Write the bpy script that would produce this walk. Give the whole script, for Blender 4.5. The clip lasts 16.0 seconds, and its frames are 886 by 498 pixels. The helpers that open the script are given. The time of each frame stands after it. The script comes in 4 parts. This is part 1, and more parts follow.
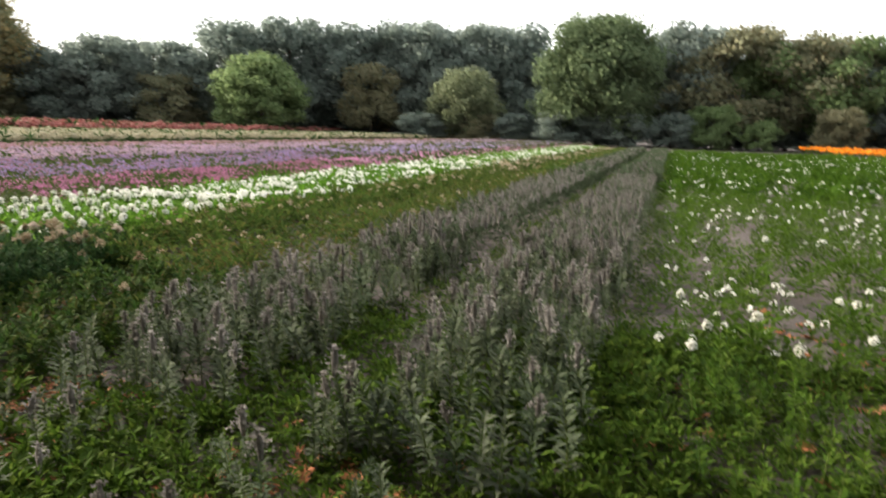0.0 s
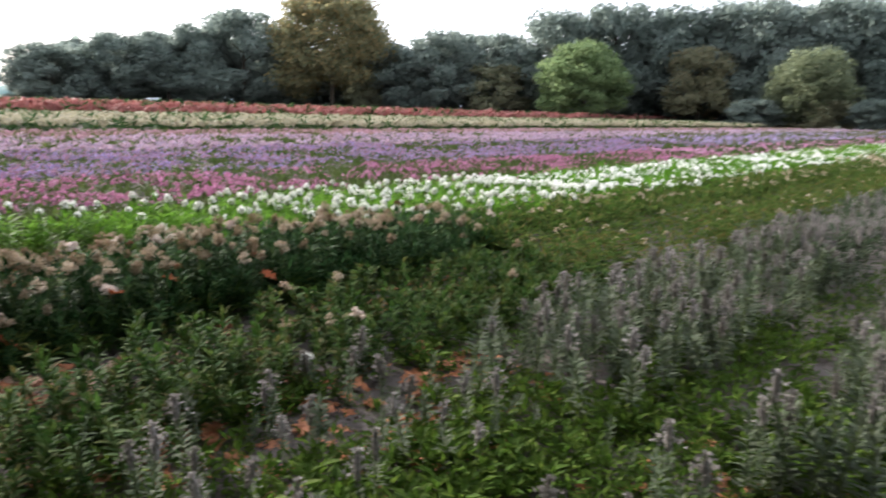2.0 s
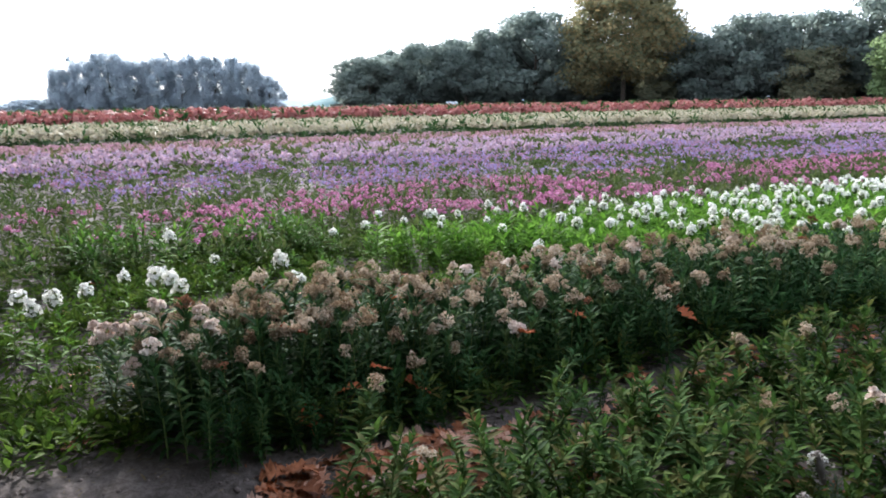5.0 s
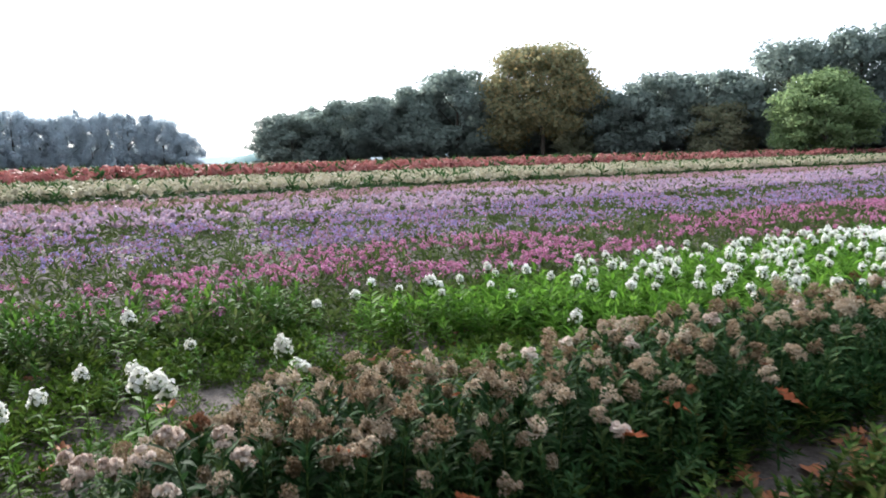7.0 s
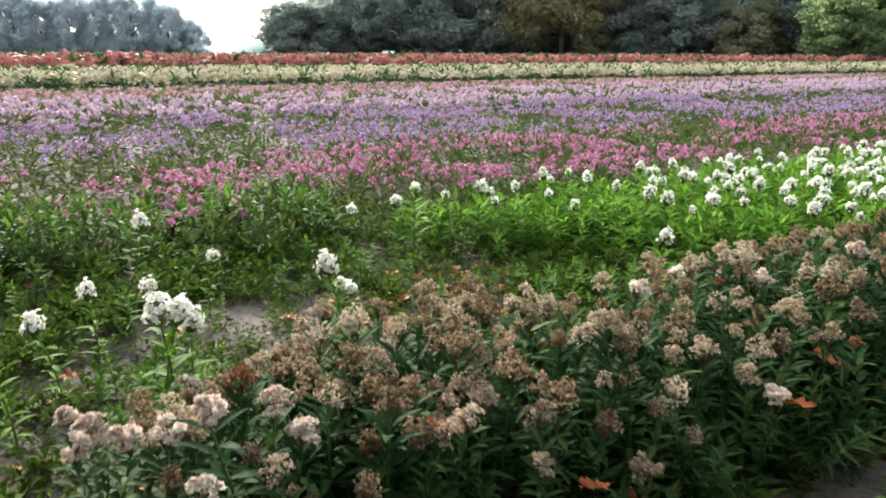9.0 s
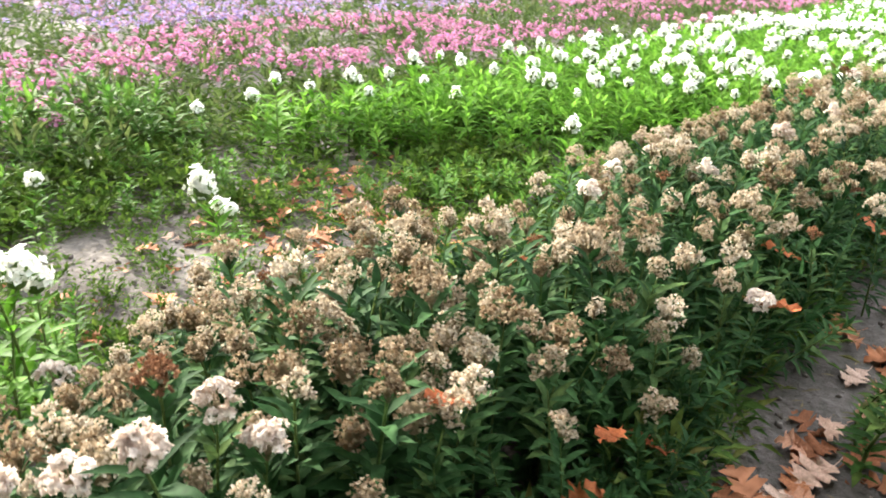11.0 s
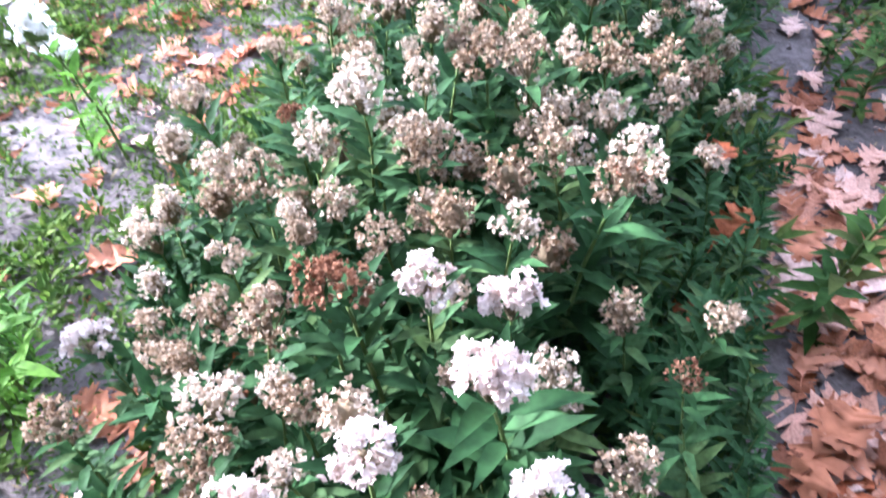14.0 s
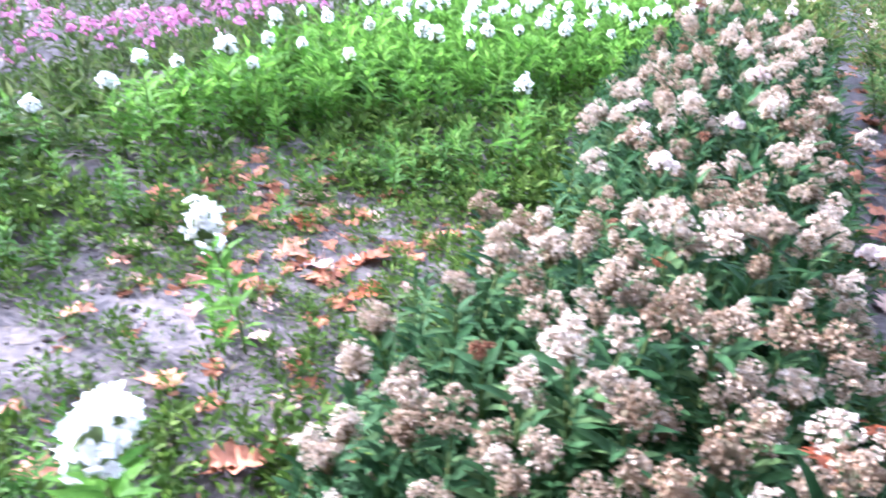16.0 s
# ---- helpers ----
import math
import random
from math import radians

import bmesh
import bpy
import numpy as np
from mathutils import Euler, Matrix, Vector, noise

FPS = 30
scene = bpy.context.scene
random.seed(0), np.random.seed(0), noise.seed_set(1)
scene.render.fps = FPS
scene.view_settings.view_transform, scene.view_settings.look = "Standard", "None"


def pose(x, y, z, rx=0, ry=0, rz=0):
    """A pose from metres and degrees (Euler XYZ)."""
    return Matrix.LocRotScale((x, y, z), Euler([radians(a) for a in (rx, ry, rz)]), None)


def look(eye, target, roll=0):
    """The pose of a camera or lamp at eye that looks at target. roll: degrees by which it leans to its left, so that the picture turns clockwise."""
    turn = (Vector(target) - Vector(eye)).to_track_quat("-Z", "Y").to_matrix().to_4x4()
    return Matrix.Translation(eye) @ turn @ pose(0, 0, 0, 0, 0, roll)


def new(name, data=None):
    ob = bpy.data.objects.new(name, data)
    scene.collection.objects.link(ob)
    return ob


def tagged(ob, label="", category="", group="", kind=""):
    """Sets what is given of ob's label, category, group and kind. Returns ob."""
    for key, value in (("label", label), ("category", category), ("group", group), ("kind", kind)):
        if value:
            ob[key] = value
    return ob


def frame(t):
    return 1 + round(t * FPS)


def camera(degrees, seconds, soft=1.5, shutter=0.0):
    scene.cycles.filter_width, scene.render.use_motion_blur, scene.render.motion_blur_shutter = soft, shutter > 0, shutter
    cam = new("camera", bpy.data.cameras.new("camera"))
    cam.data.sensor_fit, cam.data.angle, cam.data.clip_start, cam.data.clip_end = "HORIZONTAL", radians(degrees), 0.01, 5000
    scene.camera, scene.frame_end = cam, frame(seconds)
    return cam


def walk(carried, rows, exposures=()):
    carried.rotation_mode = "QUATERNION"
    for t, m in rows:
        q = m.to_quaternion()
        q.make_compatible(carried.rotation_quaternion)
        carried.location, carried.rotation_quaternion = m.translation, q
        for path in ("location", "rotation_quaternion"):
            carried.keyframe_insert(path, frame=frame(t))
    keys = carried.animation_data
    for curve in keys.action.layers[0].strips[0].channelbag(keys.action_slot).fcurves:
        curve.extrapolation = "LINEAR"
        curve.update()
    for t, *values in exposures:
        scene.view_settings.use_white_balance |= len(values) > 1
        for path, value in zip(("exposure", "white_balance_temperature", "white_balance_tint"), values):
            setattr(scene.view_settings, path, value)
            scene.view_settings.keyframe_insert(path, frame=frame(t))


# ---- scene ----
cam = camera(65.0, 16.0, soft=1.8, shutter=0.5)
PATH = [
    (0, (-0.736, 0.478, 1.525), (-1.338, 2.355, 1.185), 1.8),
    (0.5, (-0.803, 0.5, 1.554), (-1.591, 2.322, 1.315), 4.3),
    (1, (-0.974, 0.508, 1.543), (-2.104, 2.14, 1.301), 3.7),
    (1.5, (-1.164, 0.406, 1.551), (-2.386, 1.966, 1.281), 0.7),
    (2, (-1.301, 0.342, 1.543), (-2.637, 1.775, 1.143), 1.7),
    (2.5, (-1.526, 0.406, 1.54), (-3.031, 1.676, 1.189), -1.2),
    (3, (-1.762, 0.374, 1.563), (-3.37, 1.494, 1.164), -0.7),
    (3.5, (-2.014, 0.234, 1.553), (-3.655, 1.326, 1.21), -0.8),
    (4, (-2.254, 0.22, 1.538), (-3.987, 1.142, 1.159), -1.0),
    (4.5, (-2.462, 0.259, 1.528), (-4.271, 1.041, 1.19), -1.6),
    (4.7, (-2.524, 0.254, 1.528), (-4.33, 1.021, 1.14), -1.4),
    (6.8, (-3.454, -0.042, 1.514), (-5.174, 0.915, 1.16), -0.0),
    (7, (-3.586, -0.048, 1.524), (-5.296, 0.955, 1.26), -1.4),
    (7.5, (-3.78, 0.012, 1.486), (-5.431, 1.085, 1.137), 0.2),
    (8, (-3.939, 0.12, 1.502), (-5.707, 1.01, 1.216), 2.2),
    (8.5, (-4.154, 0.101, 1.455), (-5.866, 0.986, 0.92), 1.3),
    (9, (-4.366, 0.023, 1.442), (-6.038, 0.976, 0.898), 0.2),
    (9.5, (-4.563, 0.023, 1.408), (-6.209, 1.014, 0.853), 0.6),
    (10, (-4.718, 0.04, 1.381), (-6.227, 1.144, 0.673), 1.7),
    (10.2, (-4.753, 0.044, 1.383), (-6.209, 1.186, 0.623), 2.1),
    (12.3, (-5.362, -0.075, 1.336), (-6.357, 1.379, 0.391), 1.2),
    (12.5, (-5.397, -0.075, 1.329), (-6.327, 1.384, 0.325), 2.2),
    (13, (-5.535, -0.102, 1.287), (-6.27, 1.325, 0.094), -0.5),
    (13.5, (-5.675, -0.132, 1.274), (-6.322, 1.248, -0.021), -5.2),
    (14, (-5.737, -0.142, 1.284), (-6.278, 1.158, -0.136), -5.3),
    (14.5, (-5.789, -0.12, 1.27), (-6.241, 1.1, -0.249), -2.9),
    (15, (-5.859, -0.079, 1.298), (-6.393, 1.293, -0.056), -0.8),
    (15.5, (-5.934, -0.126, 1.324), (-6.504, 1.462, 0.25), 3.3),
    (16, (-6.084, -0.243, 1.373), (-6.748, 1.376, 0.405), 2.2),
]
EXPOSURES = [(0, 1.05, 7200, 10), (0.5, 1.95, 6900, 14), (1, 1.35, 6800, 14), (1.5, 1.15, 6600, 14), (2, 1.22, 6350, 14), (2.5, 1.95, 6200, 14), (3.5, 2.08, 6050, 14), (4, 1.85, 5950, 14), (4.5, 1.36, 5850, 14), (7, 1.18, 6000, 11), (7.5, 0.02, 6000, 11), (8, 0.06, 6000, 11),
             (8.5, 0.32, 6350, 9), (9, 1.52, 6600, 7), (9.5, 2.28, 6650, 5), (10.2, 2.34, 6750, 5), (12.3, 3.0, 6050, 11), (13, 3.02, 5800, 17), (13.5, 3.12, 5500, 21), (14, 3.15, 5150, 26), (15, 3.1, 5050, 26), (15.5, 3.18, 5100, 28), (16, 2.98, 5050, 28)]
walk(cam, [(t, look(eye, target, roll)) for t, eye, target, roll in PATH], EXPOSURES)

# ---- daylight: hazy white sky, low soft sun ahead on the walker's left ----
SUN_AZIMUTH, SUN_HEIGHT = 86.0, 25.0     # degrees from +y towards -x, and above the horizon
world = bpy.data.worlds.new("hazy_sky")
scene.world = world
world.use_nodes = True
wn = world.node_tree.nodes
sky = wn.new("ShaderNodeTexSky")
sky.sky_type, sky.sun_disc = "NISHITA", False
sky.sun_elevation, sky.sun_rotation = radians(SUN_HEIGHT), radians(-SUN_AZIMUTH)
sky.air_density, sky.dust_density, sky.ozone_density = 1.0, 2.0, 1.0
haze = wn.new("ShaderNodeMix")              # thin white overcast over the clear sky
haze.data_type, haze.blend_type = "RGBA", "MIX"
haze.inputs[0].default_value = 0.82
haze.inputs[7].default_value = (9.0, 9.5, 10.2, 1)
world.node_tree.links.new(sky.outputs["Color"], haze.inputs[6])
wn["Background"].inputs["Strength"].default_value = 0.115
world.node_tree.links.new(haze.outputs[2], wn["Background"].inputs["Color"])
sun = new("sun", bpy.data.lights.new("sun", "SUN"))
sun.data.energy, sun.data.angle, sun.data.color = 5.0, radians(7), (1.0, 0.93, 0.82)
az, el = radians(SUN_AZIMUTH), radians(SUN_HEIGHT)
sun.matrix_world = look((-60 * math.sin(az), 60 * math.cos(az), 60 * math.tan(el)), (0, 0, 0))

rng = np.random.default_rng(11)


# ---- materials ----
def plant_material(name, colours, translucent=0.3, rough=0.6, grain=60.0, between=0.5, spread=0.3):
    """Leaves and petals: hue by piece and by plant, mottled, light comes through."""
    m = bpy.data.materials.new(name)
    m.use_nodes = True
    n, l = m.node_tree.nodes, m.node_tree.links
    b = n["Principled BSDF"]
    geo, info = n.new("ShaderNodeNewGeometry"), n.new("ShaderNodeObjectInfo")
    mix = n.new("ShaderNodeMix")
    mix.inputs[0].default_value = between
    l.new(geo.outputs["Random Per Island"], mix.inputs[2])
    l.new(info.outputs["Random"], mix.inputs[3])
    ramp = n.new("ShaderNodeValToRGB")
    e = ramp.color_ramp.elements
    lo, hi = 0.5 - 0.5 * (1 - 0.35 * between), 0.5 + 0.5 * (1 - 0.35 * between)
    for i, c in enumerate(colours):
        p = lo + (hi - lo) * i / max(1, len(colours) - 1)
        k = e[0] if i == 0 else e[len(e) - 1] if i == len(colours) - 1 else e.new(p)
        k.position, k.color = p, (*c, 1)
    l.new(mix.outputs[0], ramp.inputs[0])
    co = n.new("ShaderNodeTexCoord")
    noi = n.new("ShaderNodeTexNoise")
    noi.inputs["Scale"].default_value, noi.inputs["Detail"].default_value = grain, 3
    l.new(co.outputs["Object"], noi.inputs["Vector"])
    mott = n.new("ShaderNodeMapRange")
    mott.inputs["To Min"].default_value, mott.inputs["To Max"].default_value = 1 - spread, 1 + spread
    mott.inputs["From Min"].default_value, mott.inputs["From Max"].default_value = 0.3, 0.7
    l.new(noi.outputs["Fac"], mott.inputs["Value"])
    mul = n.new("ShaderNodeVectorMath")
    mul.operation = "SCALE"
    l.new(ramp.outputs["Color"], mul.inputs[0])
    l.new(mott.outputs[0], mul.inputs["Scale"])
    l.new(mul.outputs[0], b.inputs["Base Color"])
    b.inputs["Roughness"].default_value = rough
    b.inputs["Specular IOR Level"].default_value = 0.06
    tr, ms = n.new("ShaderNodeBsdfTranslucent"), n.new("ShaderNodeMixShader")
    l.new(mul.outputs[0], tr.inputs["Color"])
    ms.inputs[0].default_value = translucent
    l.new(b.outputs[0], ms.inputs[1])
    l.new(tr.outputs[0], ms.inputs[2])
    l.new(ms.outputs[0], n["Material Output"].inputs["Surface"])
    return m


def rough_material(name, dark, light, scale, fine, bump=0.4, rough=0.95, third=None):
    """Soil, bark and the like: stains over grain, with relief."""
    m = bpy.data.materials.new(name)
    m.use_nodes = True
    n, l = m.node_tree.nodes, m.node_tree.links
    b = n["Principled BSDF"]
    co = n.new("ShaderNodeTexCoord")
    big, small = n.new("ShaderNodeTexNoise"), n.new("ShaderNodeTexNoise")
    for k, s in ((big, scale), (small, fine)):
        k.inputs["Scale"].default_value, k.inputs["Detail"].default_value, k.inputs["Roughness"].default_value = s, 6, 0.65
        l.new(co.outputs["Object"], k.inputs["Vector"])
    add = n.new("ShaderNodeMath")
    add.operation = "MULTIPLY_ADD"
    add.inputs[1].default_value = 0.55
    l.new(small.outputs["Fac"], add.inputs[0])
    half = n.new("ShaderNodeMath")
    half.operation = "MULTIPLY"
    half.inputs[1].default_value = 0.45
    l.new(big.outputs["Fac"], half.inputs[0])
    l.new(half.outputs[0], add.inputs[2])
    ramp = n.new("ShaderNodeValToRGB")
    e = ramp.color_ramp.elements
    e[0].position, e[0].color = 0.36, (*dark, 1)
    e[1].position, e[1].color = 0.62, (*light, 1)
    if third:
        k = e.new(0.5)
        k.color = (*third, 1)
    l.new(add.outputs[0], ramp.inputs[0])
    l.new(ramp.outputs[0], b.inputs["Base Color"])
    bp = n.new("ShaderNodeBump")
    bp.inputs["Strength"].default_value, bp.inputs["Distance"].default_value = bump, 0.03
    l.new(add.outputs[0], bp.inputs["Height"])
    l.new(bp.outputs[0], b.inputs["Normal"])
    b.inputs["Roughness"].default_value = rough
    b.inputs["Specular IOR Level"].default_value = 0.15
    return m


SOIL = rough_material("sandy_soil", (0.046, 0.039, 0.035), (0.150, 0.129, 0.120), 1.3, 28.0, 0.9, third=(0.094, 0.080, 0.074))
BARK = rough_material("bark", (0.03, 0.025, 0.02), (0.12, 0.10, 0.08), 3.0, 20.0)
CLOD = rough_material("soil_clods", (0.068, 0.0561, 0.051), (0.187, 0.157, 0.145), 8.0, 60.0)
STEM = plant_material("green_stem", [(0.06, 0.11, 0.03), (0.12, 0.15, 0.05)], 0.1, 0.6)
DEAD_STEM = plant_material("dry_stem", [(0.12, 0.10, 0.06), (0.2, 0.15, 0.09)], 0.1, 0.8)
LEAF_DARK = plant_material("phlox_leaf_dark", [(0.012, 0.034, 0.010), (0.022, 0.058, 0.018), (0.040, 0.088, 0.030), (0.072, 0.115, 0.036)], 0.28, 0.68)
LEAF_FRESH = plant_material("phlox_leaf_fresh", [(0.052, 0.135, 0.013), (0.095, 0.215, 0.024), (0.155, 0.295, 0.045)], 0.5, 0.6)
LEAF_BLOCK = plant_material("block_leaf", [(0.030, 0.072, 0.008), (0.058, 0.115, 0.013), (0.10, 0.158, 0.024)], 0.42, 0.6)
LEAF_SHOOT = plant_material("shoot_leaf", [(0.036, 0.092, 0.014), (0.065, 0.148, 0.023), (0.108, 0.20, 0.034)], 0.4, 0.65)
LEAF_MIX = plant_material("row_leaf", [(0.022, 0.048, 0.011), (0.040, 0.078, 0.016), (0.062, 0.112, 0.023), (0.095, 0.135, 0.032), (0.135, 0.105, 0.038)], 0.36, 0.65, between=0.3)
# row_leaf darkened for the row's near end, foreground shade put into the colour
LEAF_ROW_SHADED = plant_material("shaded_row_leaf", [(0.0135, 0.0374, 0.00748), (0.0247, 0.0598, 0.012), (0.0411, 0.0861, 0.0172), (0.0636, 0.0977, 0.0224), (0.0898, 0.0785, 0.0262)], 0.34, 0.75, between=0.4)
LEAF_BED = plant_material("bed_leaf", [(0.032, 0.062, 0.017), (0.055, 0.088, 0.024), (0.085, 0.112, 0.036), (0.13, 0.105, 0.055)], 0.33, 0.7)
LEAF_WEED = plant_material("weed_leaf", [(0.0296, 0.0644, 0.0087), (0.0539, 0.103, 0.0139), (0.0914, 0.139, 0.0235), (0.146, 0.144, 0.0391)], 0.38, 0.7)
LEAF_GREY = plant_material("grey_leaf", [(0.048, 0.072, 0.038), (0.082, 0.106, 0.064), (0.128, 0.146, 0.104)], 0.25, 0.75)
PLUME = plant_material("faded_mauve_plume", [(0.115, 0.106, 0.094), (0.20, 0.187, 0.176), (0.31, 0.294, 0.288)], 0.3, 0.85)
BROWN_HEAD = plant_material("withered_petals", [(0.15, 0.096, 0.054), (0.31, 0.234, 0.158), (0.43, 0.352, 0.265), (0.54, 0.476, 0.398)], 0.28, 0.85, between=0.55)
RUST_HEAD = plant_material("rust_brown_petals", [(0.10, 0.045, 0.025), (0.19, 0.09, 0.05), (0.28, 0.15, 0.09)], 0.2, 0.85)
PALE_HEAD = plant_material("pink_white_petals", [(0.45, 0.34, 0.28), (0.69, 0.60, 0.54), (0.81, 0.75, 0.70)], 0.3, 0.6, spread=0.1)
WHITE_HEAD = plant_material("white_petals", [(0.62, 0.62, 0.55), (0.80, 0.80, 0.76), (0.84, 0.84, 0.82)], 0.3, 0.55, spread=0.08)
PINK_HEAD = plant_material("rose_pink_petals", [(0.184, 0.12, 0.101), (0.304, 0.129, 0.193), (0.423, 0.138, 0.294), (0.515, 0.23, 0.396), (0.57, 0.377, 0.488), (0.276, 0.221, 0.166)], 0.36, 0.6)
PURPLE_HEAD = plant_material("lilac_petals", [(0.176, 0.128, 0.121), (0.336, 0.168, 0.256), (0.248, 0.2, 0.4), (0.312, 0.264, 0.48), (0.424, 0.344, 0.48), (0.248, 0.192, 0.176)], 0.36, 0.6)
BLUSH_HEAD = plant_material("pale_pink_petals", [(0.22, 0.167, 0.144), (0.318, 0.204, 0.249), (0.333, 0.272, 0.378), (0.416, 0.28, 0.347), (0.484, 0.371, 0.431)], 0.36, 0.6)
MAUVE_HEAD = plant_material("faded_mauve_petals", [(0.26, 0.17, 0.16), (0.36, 0.21, 0.27), (0.46, 0.29, 0.37)], 0.33, 0.7)
CREAM_HEAD = plant_material("cream_seed_heads", [(0.229, 0.22, 0.123), (0.317, 0.29, 0.194), (0.387, 0.352, 0.264), (0.22, 0.229, 0.106)], 0.3, 0.7)
RED_HEAD = plant_material("red_petals", [(0.205, 0.055, 0.048), (0.27, 0.085, 0.078), (0.30, 0.14, 0.125)], 0.3, 0.6)
ORANGE_HEAD = plant_material("orange_petals", [(0.70, 0.22, 0.02), (0.80, 0.32, 0.04)], 0.3, 0.6)
OAK_DRY = plant_material("fallen_oak_leaf", [(0.16, 0.060, 0.030), (0.34, 0.135, 0.068), (0.43, 0.215, 0.14), (0.47, 0.32, 0.26)], 0.15, 0.6, between=0.85, grain=25.0)
OAK_RUST = plant_material("rust_oak_leaf", [(0.21, 0.058, 0.026), (0.29, 0.085, 0.034), (0.35, 0.12, 0.048)], 0.25, 0.6, grain=25.0)
# tree leaf colours, bar TREE_OAK, are paled to stand in for distance haze
TREE_LEAF_HAZED = plant_material("hazed_wood_foliage", [(0.165, 0.208, 0.185), (0.205, 0.252, 0.222), (0.25, 0.295, 0.262)], 0.72, 0.7, grain=0.5, between=0.35, spread=0.18)
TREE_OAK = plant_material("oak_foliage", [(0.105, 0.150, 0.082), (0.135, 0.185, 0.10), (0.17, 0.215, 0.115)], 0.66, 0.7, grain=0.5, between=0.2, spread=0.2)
TREE_BLUE_HAZED = plant_material("hazed_poplar_foliage", [(0.401, 0.46, 0.496), (0.46, 0.519, 0.555), (0.519, 0.578, 0.614)], 0.75, 0.7, grain=0.5, between=0.3, spread=0.12)
TREE_AUTUMN_HAZED = plant_material("hazed_turning_foliage", [(0.165, 0.185, 0.112), (0.215, 0.222, 0.128), (0.27, 0.245, 0.132), (0.36, 0.265, 0.128)], 0.72, 0.7, grain=0.3, between=0.1, spread=0.2)
TREE_LIGHT_HAZED = plant_material("hazed_light_green_foliage", [(0.138, 0.201, 0.092), (0.178, 0.253, 0.115), (0.23, 0.299, 0.144)], 0.62, 0.7, grain=0.4, between=0.2)
TREE_BROWN_HAZED = plant_material("hazed_browning_foliage", [(0.17, 0.195, 0.13), (0.225, 0.228, 0.146), (0.275, 0.25, 0.16)], 0.72, 0.7, grain=0.4, between=0.3, spread=0.2)
TREE_WILLOW_HAZED = plant_material("hazed_pale_willow_foliage", [(0.138, 0.172, 0.103), (0.19, 0.224, 0.132), (0.23, 0.259, 0.161)], 0.62, 0.6, grain=0.4, between=0.1)

BANK = rough_material("bank_grass", (0.10, 0.17, 0.16), (0.19, 0.27, 0.26), 0.6, 5.0, 0.5, third=(0.14, 0.22, 0.21))
# the hills' base colour has the distance haze mixed in
HAZED_RIDGE = rough_material("haze_painted_hills", (0.46, 0.54, 0.58), (0.56, 0.63, 0.67), 0.02, 0.3, 0.1)
PALE_PAINT = rough_material("weathered_pale_paint", (0.42, 0.48, 0.50), (0.62, 0.68, 0.70), 1.5, 12.0, 0.1, 0.6)
DARK_METAL = rough_material("dark_rubber_and_metal", (0.025, 0.025, 0.027), (0.07, 0.07, 0.072), 3.0, 30.0, 0.2, 0.7)


# ---- geometry tools: a template is (vertices, triangles, material number of each) ----
def rot(yaw, tilt, spin):
    """Turn by spin about z, lean by tilt towards +y, then turn by yaw; arrays of angles in radians."""
    def about(axis, a):
        a = np.asarray(a, float)
        c, s, o, i = np.cos(a), np.sin(a), np.zeros_like(a), np.ones_like(a)
        rows = [c, -s, o, s, c, o, o, o, i] if axis == "z" else [i, o, o, o, c, s, o, -s, c]
        return np.stack(rows, -1).reshape(a.shape + (3, 3))
    return about("z", yaw) @ about("x", tilt) @ about("z", spin)


def put(tpl, pos, turn, scale):
    """Copies of a template as one: pos (n,3), turn (n,3,3), scale (n,) or (n,3)."""
    V, F, M = tpl
    n = len(pos)
    scale = np.asarray(scale, float)
    if scale.ndim == 1:
        scale = scale[:, None]
    W = np.einsum("nij,nvj->nvi", turn, V[None] * scale[:, None, :]) + np.asarray(pos)[:, None, :]
    G = F[None] + (np.arange(n) * len(V))[:, None, None]
    return W.reshape(-1, 3), G.reshape(-1, 3), np.tile(M, n)


def join(tpls):
    V, F, M, k = [], [], [], 0
    for v, f, m in tpls:
        V.append(v), F.append(f + k), M.append(m)
        k += len(v)
    return np.concatenate(V), np.concatenate(F), np.concatenate(M)


def mesh_of(name, tpl, mats, smooth=False):
    V, F, M = tpl
    me = bpy.data.meshes.new(name)
    me.vertices.add(len(V))
    me.vertices.foreach_set("co", np.ascontiguousarray(V, np.float32).ravel())
    me.loops.add(3 * len(F))
    me.loops.foreach_set("vertex_index", np.ascontiguousarray(F, np.int32).ravel())
    me.polygons.add(len(F))
    me.polygons.foreach_set("loop_start", np.arange(0, 3 * len(F), 3, dtype=np.int32))
    me.polygons.foreach_set("material_index", np.ascontiguousarray(M, np.int32))
    if smooth:
        me.polygons.foreach_set("use_smooth", np.ones(len(F), bool))
    for m in mats:
        me.materials.append(m)
    me.update(calc_edges=True)
    return me


def child(name, me, parent, m=None, label=""):
    ob = new(name, me)
    ob.parent = parent
    if m is not None:
        ob.matrix_basis = m
    return tagged(ob, label)


def tris(V, F, mat=0):
    F = np.array(F, int)
    return np.array(V, float), F, np.full(len(F), mat)


def patchy(x, y, size, seed):
    """Smooth random field, 0 to 1."""
    g = np.random.default_rng(seed).random((64, 64))
    u, v = np.asarray(x) / size + 1000.3, np.asarray(y) / size + 1000.7
    i, j = np.floor(u).astype(int), np.floor(v).astype(int)
    a, b = u - i, v - j
    a, b = a * a * (3 - 2 * a), b * b * (3 - 2 * b)
    q = lambda p, r: g[p % 64, r % 64]
    return q(i, j) * (1 - a) * (1 - b) + q(i + 1, j) * a * (1 - b) + q(i, j + 1) * (1 - a) * b + q(i + 1, j + 1) * a * b


